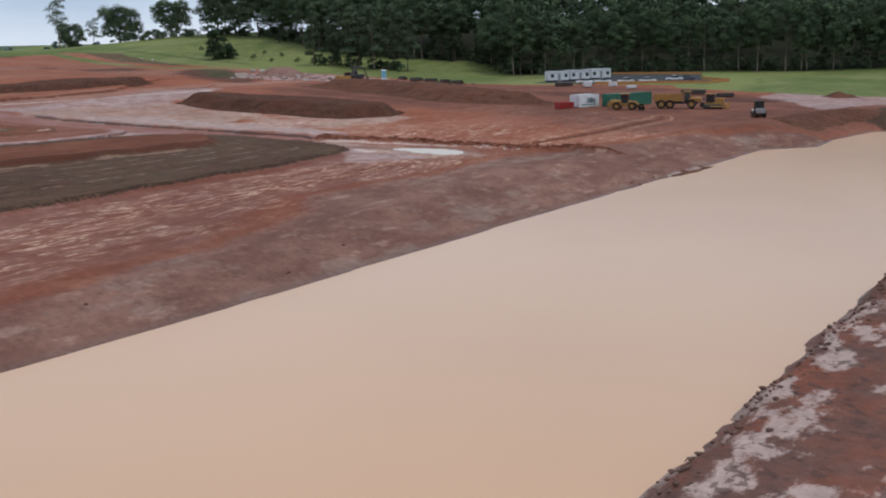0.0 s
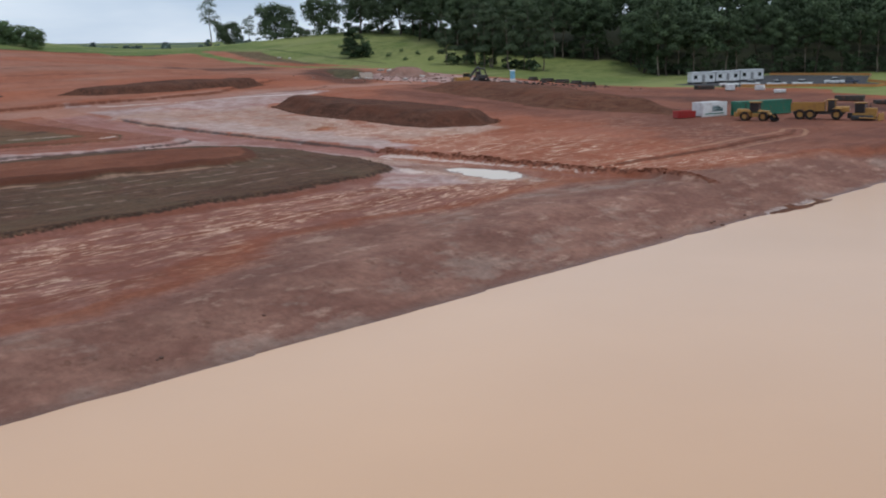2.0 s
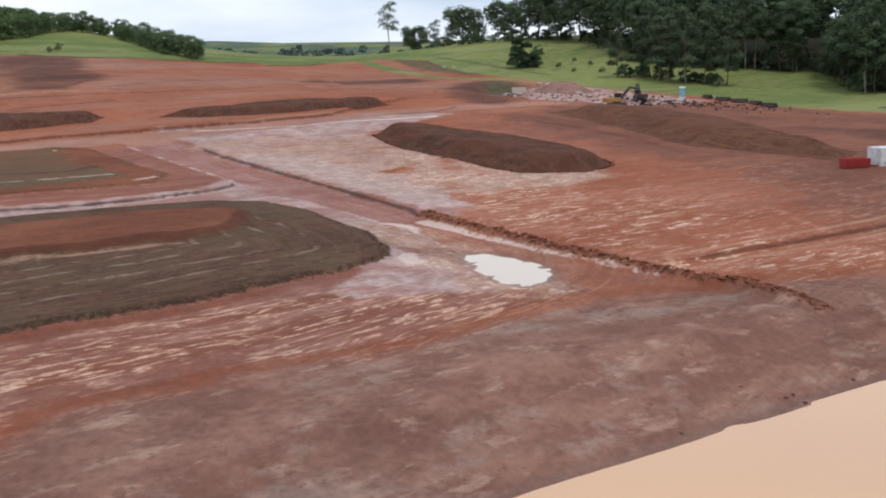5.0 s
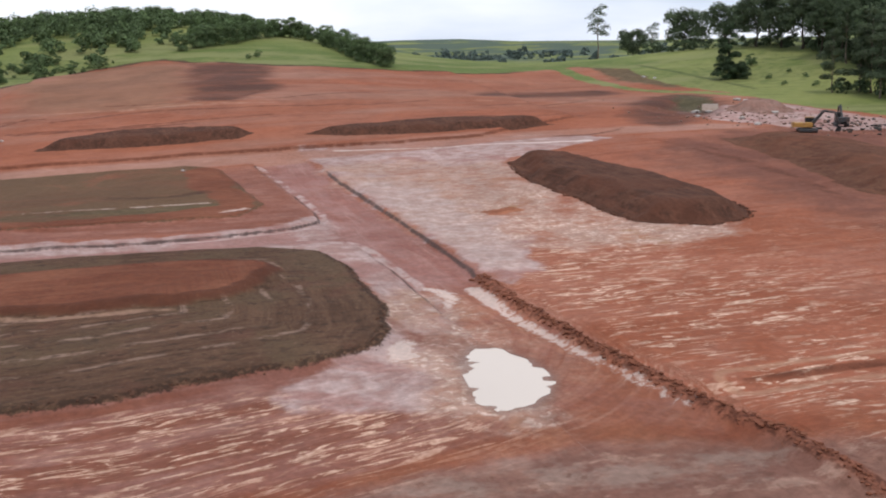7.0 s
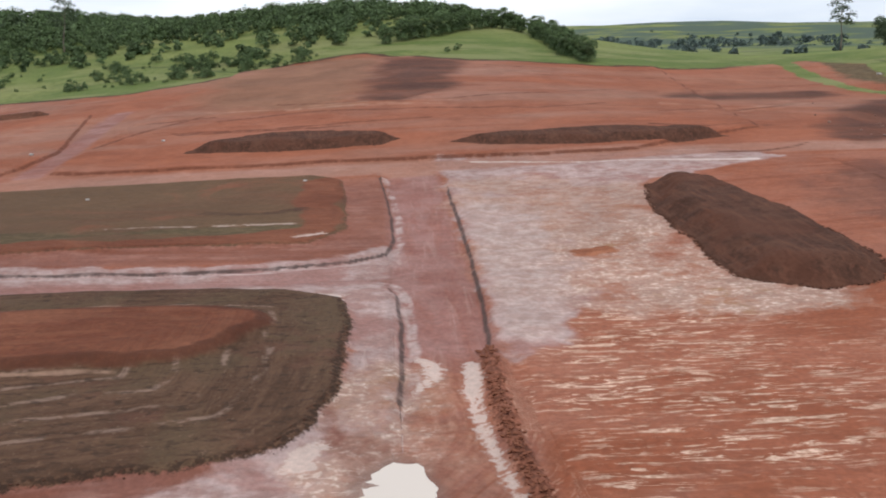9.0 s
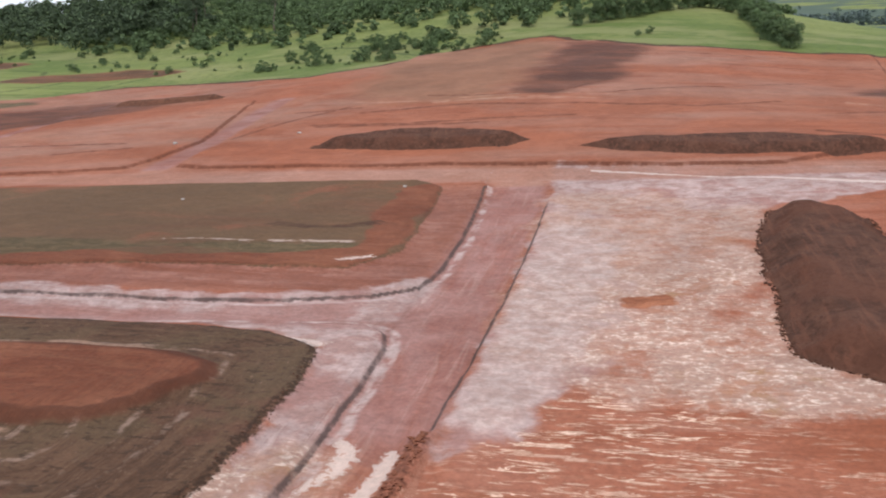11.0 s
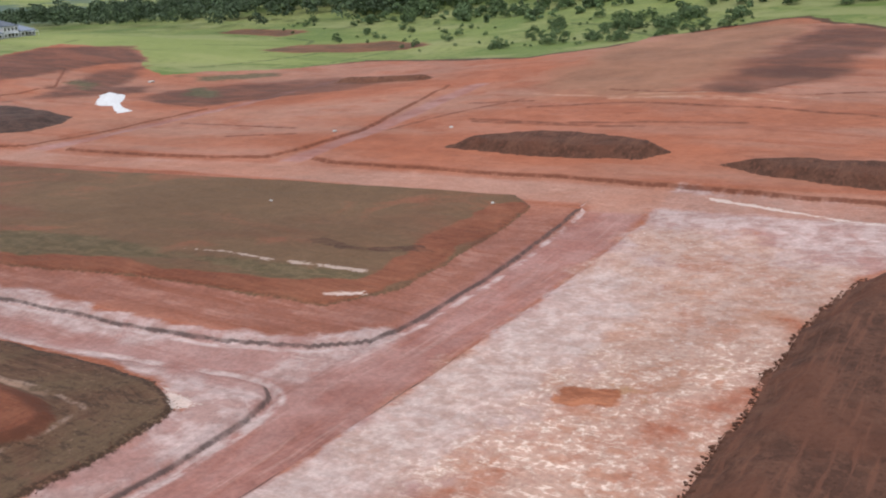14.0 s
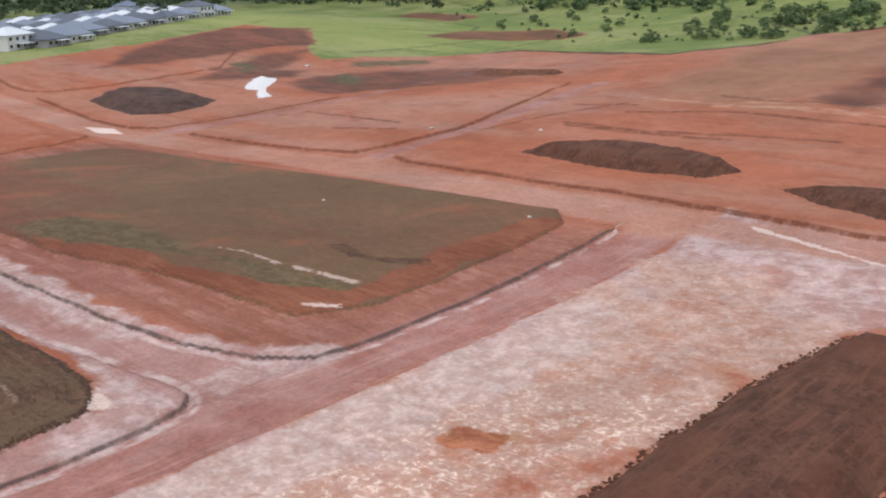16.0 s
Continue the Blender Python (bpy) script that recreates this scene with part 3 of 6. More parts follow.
    chalk = n.mix(n.ramp(n.math("ADD", n.attr("front"), n.math("MULTIPLY", n.math("SUBTRACT", patch, 0.5), 1.6)), 0.2, 0.8), skin, flaky)
    col = n.mix(both(n.ramp(crust, 0.4, 1.0, 0, 0.96), n.ramp(n.attr("pale"), 0.0, 0.2)), col, chalk)
    veil = n.math("ADD", n.attr("veil"), n.math("MULTIPLY", n.math("SUBTRACT", n.noise(0.2, 7.0, rough=0.62), 0.5), 1.8))
    col = n.mix(both(n.ramp(veil, 0.3, 1.0, 0, 0.8), n.ramp(n.attr("veil"), 0.0, 0.2)), col, n.mix(n.ramp(plate, 0.4, 0.62), (0.385, 0.280, 0.250), (0.485, 0.390, 0.362)))
    # grey-brown shore, an orange fringe behind it
    g = n.math("ADD", n.attr("grey"), n.math("MULTIPLY", n.math("SUBTRACT", n.noise(0.09, 7.0, (1, 0.45, 1), 0.62), 0.5), 1.7))
    fringe = both(n.ramp(n.math("ABSOLUTE", n.math("SUBTRACT", g, 0.28)), 0.26, 0.06), n.ramp(n.attr("grey"), 0.0, 0.12))
    col = n.mix(both(fringe, 0.7), col, n.mix(n.ramp(mid, 0.4, 0.62), (0.205, 0.062, 0.030), (0.27, 0.100, 0.052)))
    shore = n.mix(n.ramp(n.noise(0.3, 7.0, (1, 0.55, 1), 0.62), 0.4, 0.62), (0.178, 0.092, 0.071), (0.245, 0.138, 0.106))
    shore = n.mix(n.ramp(n.noise(0.2, 8.0, (1, 0.6, 1), 0.66), 0.52, 0.64, 0, 0.7), shore, (0.300, 0.228, 0.192))
    shore = n.mix(n.ramp(n.noise(0.5, 8.0, (1.2, 0.5, 1), 0.66), 0.55, 0.66, 0, 0.6), shore, (0.42, 0.29, 0.23))
    shore = n.mix(n.ramp(n.noise(0.9, 7.0, rough=0.66), 0.58, 0.64, 0, 0.55), shore, (0.139, 0.0734, 0.0513))
    col = n.mix(n.ramp(g, 0.25, 0.75, 0, 0.9), col, shore)
    # crumbling near shore with pale flakes
    near = n.mix(n.ramp(mid, 0.35, 0.65), (0.21, 0.080, 0.052), (0.140, 0.080, 0.066))
    near = n.mix(n.ramp(n.noise(0.45, 8.0, (1.0, 0.5, 1), 0.64), 0.49, 0.57, 0, 0.85), near, (0.50, 0.39, 0.35))
    near = n.mix(n.ramp(n.noise(1.7, 7.0), 0.56, 0.62, 0, 0.7), near, (0.0862, 0.0545, 0.048))
    col = n.mix(n.attr("east"), col, near)
    # lots
    olive = n.mix(n.ramp(streak, 0.40, 0.64), (0.088, 0.048, 0.029), (0.134, 0.076, 0.047))
    olive = n.mix(n.ramp(patch, 0.44, 0.6, 0, 0.75), olive, (0.098, 0.066, 0.039))
    olive = n.mix(n.ramp(n.noise(0.16, 6.0), 0.54, 0.66, 0, 0.6), olive, (0.125, 0.060, 0.040))
    lines = n.math("ADD", n.attr("lota"), n.math("MULTIPLY", n.noise(0.12, 5.0), 3.0))
    comb = n.math("ABSOLUTE", n.math("SUBTRACT", n.math("FRACT", n.math("MULTIPLY", lines, 0.30)), 0.5))
    comb = both(both(n.ramp(comb, 0.14, 0.03), n.ramp(n.noise(0.4, 7.0, rough=0.65), 0.45, 0.58)), n.ramp(n.attr("lota"), -4.0, -6.0))
    olive = n.mix(both(comb, 0.75), olive, (0.265, 0.185, 0.145))
    olive = n.mix(n.ramp(scuff, 0.56, 0.66, 0, 0.5), olive, (0.050, 0.029, 0.020))
    olive = n.mix(n.ramp(n.noise(1.0, 7.0, (1.4, 0.6, 1), 0.64), 0.54, 0.62, 0, 0.65), olive, (0.048, 0.030, 0.020))
    olive = n.mix(n.ramp(n.noise(2.6, 5.0), 0.62, 0.68, 0, 0.6), olive, (0.200, 0.125, 0.088))
    brown = n.mix(n.ramp(broad, 0.4, 0.62), (0.142, 0.059, 0.035), (0.132, 0.067, 0.040))
    brown = n.mix(n.ramp(n.noise(0.04, 6.0, (1, 0.4, 1), 0.5), 0.40, 0.56, 0, 0.85), brown, (0.128, 0.081, 0.045))
    brown = n.mix(n.ramp(patch, 0.54, 0.66, 0, 0.5), brown, (0.205, 0.074, 0.043))
    brown = n.mix(n.ramp(mottle, 0.58, 0.68, 0, 0.3), brown, (0.105, 0.056, 0.035))
    brown = n.mix(n.ramp(jitter("band", n.noise(0.35, 7.0, rough=0.66), 6.0), 1.0, -1.2, 0, 0.85), brown, n.mix(n.ramp(mottle, 0.42, 0.6), (0.075, 0.062, 0.031), (0.118, 0.088, 0.048)))
    floor_ = n.mix(n.ramp(n.attr("lotb"), 3.0, 1.0), olive, brown)
    edge = jitter("lot", fine, 1.3)
    col = n.mix(n.ramp(edge, 0.18, -0.08), col, floor_)
    inner = n.mix(n.ramp(n.math("ADD", both(patch, 0.5), both(streak, 0.5)), 0.42, 0.6), (0.160, 0.054, 0.029), (0.200, 0.080, 0.045))
    inner = n.mix(n.ramp(scuff, 0.56, 0.66, 0, 0.5), inner, (0.105, 0.040, 0.024))
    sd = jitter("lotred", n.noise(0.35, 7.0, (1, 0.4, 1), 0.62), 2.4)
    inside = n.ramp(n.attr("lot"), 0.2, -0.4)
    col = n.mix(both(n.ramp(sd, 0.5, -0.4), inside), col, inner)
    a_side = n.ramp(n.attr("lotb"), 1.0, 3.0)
    # scarp round the raised red earth, its shadow painted in dark brown
    shaded_face = both(n.ramp(n.math("ABSOLUTE", n.math("ADD", sd, 0.6)), 1.1, 0.4), both(a_side, n.ramp(fine, 0.36, 0.56, 0.5, 1)))
    col = n.mix(both(both(shaded_face, inside), 0.8), col, (0.075, 0.030, 0.018))
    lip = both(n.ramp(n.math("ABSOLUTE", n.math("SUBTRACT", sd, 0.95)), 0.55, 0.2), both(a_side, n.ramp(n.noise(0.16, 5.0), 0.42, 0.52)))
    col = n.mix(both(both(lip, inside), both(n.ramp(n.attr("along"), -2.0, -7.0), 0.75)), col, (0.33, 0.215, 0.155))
    crumbs = both(n.ramp(n.math("ABSOLUTE", n.math("ADD", edge, 0.3)), 0.7, 0.2), n.ramp(n.noise(2.2, 6.0), 0.4, 0.56))
    col = n.mix(both(crumbs, n.ramp(n.attr("lotb"), 0.9, 2.0, 0.25, 0.85)), col, (0.042, 0.024, 0.016))
    # pad rims and ditch lines, batter shading painted dark; windrow lines
    broken = n.ramp(n.noise(0.5, 6.0), 0.36, 0.54, 0.35, 1)
    rim = both(n.ramp(n.math("ABSOLUTE", n.math("SUBTRACT", jitter("pad", fine, 0.7), 0.1)), 0.50, 0.18, 0, 0.85), n.ramp(broken, 0.35, 1, 0.55, 1))
    # shadowed near face of the ditch berm, painted on as a dark line
    ditch_shade = both(n.ramp(n.math("ABSOLUTE", n.math("ADD", jitter("scarp", fine, 0.45), 0.05)), 0.34, 0.08, 0, 0.88), n.ramp(broken, 0.35, 1, 0.65, 1))
    rowm = n.ramp(jitter("row", fine, 1.4), 0.95, 0.4, 0, 0.85)
    bat = both(n.ramp(jitter("batter", mid, 0.6), 0.5, 0.2, 0, 0.95), n.ramp(fine, 0.35, 0.5, 0.6, 1))
    col = n.mix(n.ramp(n.math("ABSOLUTE", n.math("SUBTRACT", jitter("batter", mid, 0.9), 1.7)), 0.6, 0.15, 0, 0.6), col, (0.40, 0.24, 0.16))
    col = n.mix(rim, col, (0.135, 0.047, 0.027))
    hem = both(n.ramp(n.math("ABSOLUTE", n.math("SUBTRACT", jitter("apron", mid, 1.0), 0.9)), 0.75, 0.2), n.ramp(n.noise(0.25, 7.0, (1, 1, 1), 0.62), 0.42, 0.58, 0.0, 0.7))
    col = n.mix(hem, col, (0.50, 0.415, 0.395))
    col = n.mix(ditch_shade, col, (0.074, 0.052, 0.048))
    col = n.mix(rowm, col, n.mix(n.ramp(fine, 0.4, 0.6), (0.115, 0.043, 0.026), (0.235, 0.092, 0.057)))
    col = n.mix(bat, col, (0.115, 0.042, 0.024))
    col = n.mix(both(n.ramp(jitter("dline", mid, 1.6), 1.1, 0.2, 0, 0.9), broken), col, (0.125, 0.045, 0.026))
    col = n.mix(both(n.ramp(jitter("pline", mid, 3.0), 1.0, 0.1, 0, 0.4), broken), col, (0.50, 0.34, 0.25))
    # dark spoil smears, dark clay patches, milky wet patches
    smut = both(n.ramp(jitter("dark", n.noise(0.06, 7.0, (1, 0.6, 1), 0.62), 18.0), 4.0, -3.0, 0, 0.9), n.ramp(n.noise(0.05, 6.0, (1.6, 0.5, 1), 0.58, -0.7), 0.36, 0.5, 0.75, 1))
    col = n.mix(smut, col, n.mix(n.ramp(n.noise(0.16, 7.0, (1, 0.5, 1)), 0.38, 0.62), (0.078, 0.037, 0.028), (0.125, 0.053, 0.035)))
    blot = both(n.ramp(jitter("mark", n.noise(0.6, 6.0, rough=0.6), 2.2), 0.3, -0.3), n.ramp(n.attr("lotb"), -1.0, 2.0, n.ramp(mottle, 0.42, 0.56, 0.25, 0.9), 0.95))
    col = n.mix(blot, col, n.mix(n.ramp(n.attr("lotb"), 2.0, -1.0), n.mix(n.ramp(mottle, 0.4, 0.6), (0.25, 0.085, 0.040), (0.33, 0.13, 0.068)), (0.062, 0.032, 0.021)))
    milk = both(n.ramp(jitter("milk", n.math("ADD", both(mottle, 0.6), both(fine, 0.5)), 4.0), 0.35, -0.1), n.ramp(n.attr("lotb"), -4.0, 0.5, 0.6, 1))
    col = n.mix(both(milk, 0.85), col, (0.62, 0.50, 0.44))
    # fine mottling of bare earth
    tone = both(n.ramp(mottle, 0.3, 0.7, 0.90, 1.10), both(n.ramp(fine, 0.3, 0.7, n.ramp(n.attr("terrace"), 0, 1, 0.86, 0.93), n.ramp(n.attr("terrace"), 0, 1, 1.14, 1.07)), both(n.ramp(patch, 0.35, 0.65, 0.92, 1.08), n.ramp(big, 0.35, 0.65, 0.94, 1.06))))
    col = n.times(col, tone)
    warm = n.tree.nodes.new("ShaderNodeVectorMath")
    warm.operation = "MULTIPLY"
    n.put(col, warm.inputs[0])
    warm.inputs[1].default_value = (1.0, 0.94, 0.91)
    col = warm.outputs[0]
    # grass
    grass = n.mix(n.ramp(n.noise(0.02, 6.0), 0.36, 0.66), (0.115, 0.155, 0.041), (0.205, 0.218, 0.075))
    grass = n.mix(n.ramp(n.noise(0.3, 7.0, rough=0.65), 0.44, 0.66, 0, 0.75), grass, (0.085, 0.122, 0.034))
    grass = n.mix(n.ramp(n.noise(0.05, 6.0, (1, 0.4, 1)), 0.5, 0.62, 0, 0.65), grass, (0.235, 0.235, 0.1))
    grass = n.mix(n.ramp(n.noise(0.012, 7.0, (1, 0.3, 1), 0.6, 0.5), 0.47, 0.6, 0, 0.55), grass, (0.24, 0.26, 0.082))
    grass = n.mix(n.ramp(n.noise(1.0, 5.0, (0.06, 0.012, 1), 0.6, 0.4, 1.0), 0.56, 0.62, 0, 0.5), grass, (0.10, 0.135, 0.04))
    grass = n.mix(n.ramp(jitter("gline", mid, 2.6), 1.7, 0.3, 0, 0.75), grass, (0.055, 0.07, 0.026))
    # distant turf: patches of wooded green, with bluish haze put into their colour
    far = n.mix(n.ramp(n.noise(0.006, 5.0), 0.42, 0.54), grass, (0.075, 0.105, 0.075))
    sd = jitter("grass", n.noise(0.1, 8.0, (1, 0.7, 1), 0.68), 10.0)
    line = n.ramp(n.math("ABSOLUTE", n.math("ADD", sd, 0.8)), 2.2, 0.8, 0, 0.9)
    cover = both(n.ramp(sd, -0.5, 0.5), n.ramp(smut, 0.2, 0.7, 1, 0.1))
    weeds = n.ramp(jitter("pitgreen", n.noise(0.12, 7.0, rough=0.65), 16.0), 1.5, -3.0, 0, 0.8)
    col = n.mix(weeds, col, n.mix(n.ramp(mottle, 0.42, 0.6), (0.055, 0.058, 0.030), (0.105, 0.098, 0.050)))
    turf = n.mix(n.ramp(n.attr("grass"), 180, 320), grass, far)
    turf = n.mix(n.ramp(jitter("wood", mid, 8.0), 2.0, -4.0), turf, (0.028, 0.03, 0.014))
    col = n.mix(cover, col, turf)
    col = n.mix(both(line, n.attr("lineon")), col, (0.06, 0.036, 0.022))
    # asphalt of the parking area
    tar = n.mix(n.ramp(fine, 0.3, 0.7), (0.05, 0.05, 0.055), (0.075, 0.073, 0.075))
    col = n.mix(n.ramp(n.attr("park"), 0.3, -0.3), col, tar)
    col = n.mix(n.ramp(n.attr("wet"), 1.3, 0.1, 0, 0.45), col, (0.14, 0.078, 0.056))
    bump = n.math("ADD", both(fine, 0.7), n.math("ADD", n.math("ADD", both(scuff, 0.5), both(mottle, 0.6)), both(grit, 0.25)))
    gloss = n.math("MINIMUM", n.ramp(n.attr("wet"), 1.2, 0.0, 0.9, 0.4), n.ramp(milk, 0.2, 1.0, 0.92, 0.35))
    return n.done(col, bump, 0.5, 0.25, rough=gloss)


def muddy_water(name, colour, rough_=0.06):
    n = Nodes(name, rough_, 0.75)
    c = n.mix(n.ramp(n.noise(0.02, 4.0), 0.35, 0.65), colour, tuple(k * 0.93 for k in colour))
    n.bsdf.inputs["IOR"].default_value = 1.45
    return n.done(c, n.noise(1.1, 4.0), 0.05, 0.06)


def spoil(name, a, b):
    n = Nodes(name, 0.95, 0.1)
    c = n.mix(n.ramp(n.noise(0.35, 6.0), 0.35, 0.65), a, b)
    c = n.mix(n.ramp(n.noise(0.5, 5.0, (0.25, 0.9, 0.4)), 0.52, 0.72, 0, 0.5), c, tuple(k * 1.45 for k in b))
    c = n.mix(n.ramp(n.noise(1.1, 9.0, rough=0.7), 0.5, 0.66, 0, 0.45), c, tuple(k * 1.5 for k in b))
    c = n.mix(n.ramp(n.noise(1.8, 8.0, rough=0.72), 0.5, 0.64, 0, 0.5), c, tuple(k * 0.45 for k in a))
    c = n.mix(n.ramp(n.noise(1.0, 5.0, (0.10, 1.5, 1.5), 0.6, 0.12), 0.53, 0.64, 0, 0.55), c, (b[0] * 1.5, b[1] * 1.35, b[2] * 1.3))
    c = n.mix(n.ramp(n.noise(0.12, 5.0), 0.5, 0.64, 0, 0.45), c, (b[0] * 1.1, b[1] * 0.92, b[2] * 0.85))
    c = n.mix(n.ramp(n.noise(5.0, 4.0), 0.66, 0.72, 0, 0.6), c, tuple(k * 1.8 for k in b))
    return n.done(c, n.math("ADD", n.noise(1.6, 6.0), n.math("MULTIPLY", n.noise(7.0, 4.0), 0.6)), 0.6, 0.3)


def leafy(name, a, b, c):
    n = Nodes(name, 0.75, 0.15)
    col = n.mix(n.island(), a, b)
    col = n.mix(n.ramp(n.noise(0.12, 3.0), 0.4, 0.65, 0, 0.7), col, c)
    col = n.times(col, n.ramp(n.noise(0.3, 4.0), 0.35, 0.65, 0.6, 1.35))
    n.bsdf.inputs["Subsurface Weight"].default_value = 0.0
    return n.done(col)


def bark(name, a, b):
    n = Nodes(name, 0.85, 0.2)
    return n.done(n.mix(n.ramp(n.noise(1.2, 5.0, (2, 2, 0.3)), 0.35, 0.65), a, b), n.noise(4.0, 5.0, (2, 2, 0.3)), 0.4, 0.05)


M_GROUND = soil_ground()
M_POND = muddy_water("muddy_pond_water", (0.70, 0.412, 0.232), 0.22)
M_PUDDLE = muddy_water("pale_puddle_water", (0.70, 0.60, 0.515), 0.4)
M_SPOIL = spoil("dark_brown_spoil", (0.072, 0.034, 0.023), (0.108, 0.050, 0.033))
M_SPOIL_RED = spoil("red_brown_spoil", (0.10, 0.043, 0.027), (0.14, 0.066, 0.042))
M_EUC = leafy("eucalypt_leaves", (0.05, 0.074, 0.04), (0.10, 0.128, 0.07), (0.07, 0.096, 0.055))
M_FOREST = leafy("forest_leaves", (0.042, 0.064, 0.034), (0.094, 0.128, 0.062), (0.066, 0.094, 0.052))
M_DARK = leafy("dark_leaves", (0.02, 0.036, 0.017), (0.05, 0.078, 0.034), (0.034, 0.055, 0.026))
# distance haze mixed into the leaf colour: paler and bluer than the near woods
M_FAR_HAZE = leafy("far_hazed_leaves", (0.085, 0.115, 0.105), (0.12, 0.155, 0.14), (0.105, 0.14, 0.13))
M_BUSH = leafy("shrub_leaves", (0.055, 0.088, 0.038), (0.135, 0.19, 0.078), (0.098, 0.142, 0.066))
M_BARK = bark("pale_gum_bark", (0.24, 0.2, 0.16), (0.11, 0.085, 0.065))
M_BARK_DARK = bark("dark_bark", (0.09, 0.07, 0.055), (0.05, 0.04, 0.032))


# ---- mesh helpers ----
def mesh_of(name, verts, faces, material, shade=False):
    me = bpy.data.meshes.new(name)
    me.from_pydata(verts if isinstance(verts, list) else verts.tolist(), [], faces if isinstance(faces, list) else faces.tolist())
    me.materials.append(material)
    if shade:
        me.polygons.foreach_set("use_smooth", np.ones(len(me.polygons), bool))
    me.update()
    return me


def part(name, bm, material, parent, label="", shade=False):
    me = bpy.data.meshes.new(name)
    bm.to_mesh(me)
    bm.free()
    me.materials.append(material)
    if shade:
        me.polygons.foreach_set("use_smooth", np.ones(len(me.polygons), bool))
    ob = new(name, me)
    ob.parent = parent
    return tagged(ob, label) if label else ob


def thing(name, m, label, category, group=""):
    ob = new(name)
    ob.matrix_world = m
    return tagged(ob, label, category, group)


def box(bm, lo, hi, bevel=0.0, m=None):
    """A block from corner to corner, its edges rounded."""
    r = bmesh.ops.create_cube(bm, size=1.0)
    vs = r["verts"]
    lo, hi = Vector(lo), Vector(hi)
    for v in vs:
        v.co = Vector(((v.co[k] + 0.5) * (hi[k] - lo[k]) + lo[k] for k in range(3)))
    if bevel:
        es = list({e for v in vs for e in v.link_edges})
        vs = bmesh.ops.bevel(bm, geom=es, offset=bevel, segments=2, profile=0.5, affect="EDGES")["verts"] + [v for v in vs if v.is_valid]
    if m is not None:
        bmesh.ops.transform(bm, matrix=m, verts=list(set(vs)))
    return bm


def tube(bm, a, b, r1, r2=None, seg=12):
    """A round bar between two places."""
    a, b = Vector(a), Vector(b)
    d = b - a
    m = Matrix.Translation((a + b) / 2) @ d.to_track_quat("Z", "Y").to_matrix().to_4x4()
    bmesh.ops.create_cone(bm, cap_ends=True, segments=seg, radius1=r1, radius2=r1 if r2 is None else r2, depth=d.length, matrix=m)
    return bm


def prism(bm, outline, x0, x1, bevel=0.0):
    """An outline of (y, z) drawn out along x."""
    a = [bm.verts.new((x0, y, z)) for y, z in outline]
    b = [bm.verts.new((x1, y, z)) for y, z in outline]
    k = len(outline)
    fs = [bm.faces.new(a[::-1]), bm.faces.new(b)] + [bm.faces.new((a[i], a[(i + 1) % k], b[(i + 1) % k], b[i])) for i in range(k)]
    bmesh.ops.recalc_face_normals(bm, faces=fs)
    if bevel:
        bmesh.ops.bevel(bm, geom=list({e for f in fs for e in f.edges}), offset=bevel, segments=2, profile=0.5, affect="EDGES")
    return bm


# ---- ground sheet ----
def steps(parts_):
    out = [np.arange(a, b, s) for a, b, s in parts_]
    mid = np.concatenate(out)
    lo, hi, a, b = [], [], mid[0], mid[-1]
    s = 8.0
    while a > -4200:
        a, b = a - s, b + s
        lo.append(a), hi.append(b)
        s *= 1.16
    return np.concatenate([lo[::-1], mid, hi])


GX = steps([(-340, -205, 1.7), (-205, -140, 1.0), (-140, 76, 0.6), (76, 110, 3)])
GY = steps([(-320, -75, 1.9), (-75, 66, 0.6), (66, 250, 1.7)])
gx, gy = np.meshgrid(GX, GY)
zones = {}
gz = ground_z(gx.ravel(), gy.ravel(), zones)
nx, ny = len(GX), len(GY)
gi = np.arange(nx * ny).reshape(ny, nx)
quads = np.stack([gi[:-1, :-1], gi[:-1, 1:], gi[1:, 1:], gi[1:, :-1]], -1).reshape(-1, 4)
me = bpy.data.meshes.new("ground")
me.vertices.add(nx * ny)
me.vertices.foreach_set("co", np.stack([gx.ravel(), gy.ravel(), gz], 1).ravel())
me.loops.add(quads.size)
me.loops.foreach_set("vertex_index", quads.ravel())
me.polygons.add(len(quads))
me.polygons.foreach_set("loop_start", np.arange(0, quads.size, 4))
me.polygons.foreach_set("use_smooth", np.ones(len(quads), bool))
for key, values in zones.items():
    me.attributes.new(key, "FLOAT", "POINT").data.foreach_set("value", values.astype(np.float32))
me.update(calc_edges=True)
me.materials.append(M_GROUND)
ground = tagged(new("ground", me), "bare red earth graded into lots and roads, with green pasture around", "ground", kind="structure")


def sheet(name, poly, z, material, grow=0.5):
    """A flat sheet of water within an outline."""
    cx, cy = np.mean([p[0] for p in poly]), np.mean([p[1] for p in poly])
    bm = bmesh.new()
    bm.faces.new([bm.verts.new((x + np.sign(x - cx) * grow, y + np.sign(y - cy) * grow, z)) for x, y in poly])
    bmesh.ops.triangulate(bm, faces=bm.faces[:])
    bmesh.ops.recalc_face_normals(bm, faces=bm.faces[:])
    return part(name, bm, material, None)


water = tagged(sheet("water", POND, 0.0, M_POND, 0.9), "still muddy orange-brown water filling a long sediment pond", "water", kind="structure")
tagged(sheet("puddle", PUDDLE_A, PUDDLE_Z - 0.015, M_PUDDLE, 0.4), "milky rain puddle lying on the road junction", "puddle", kind="structure")


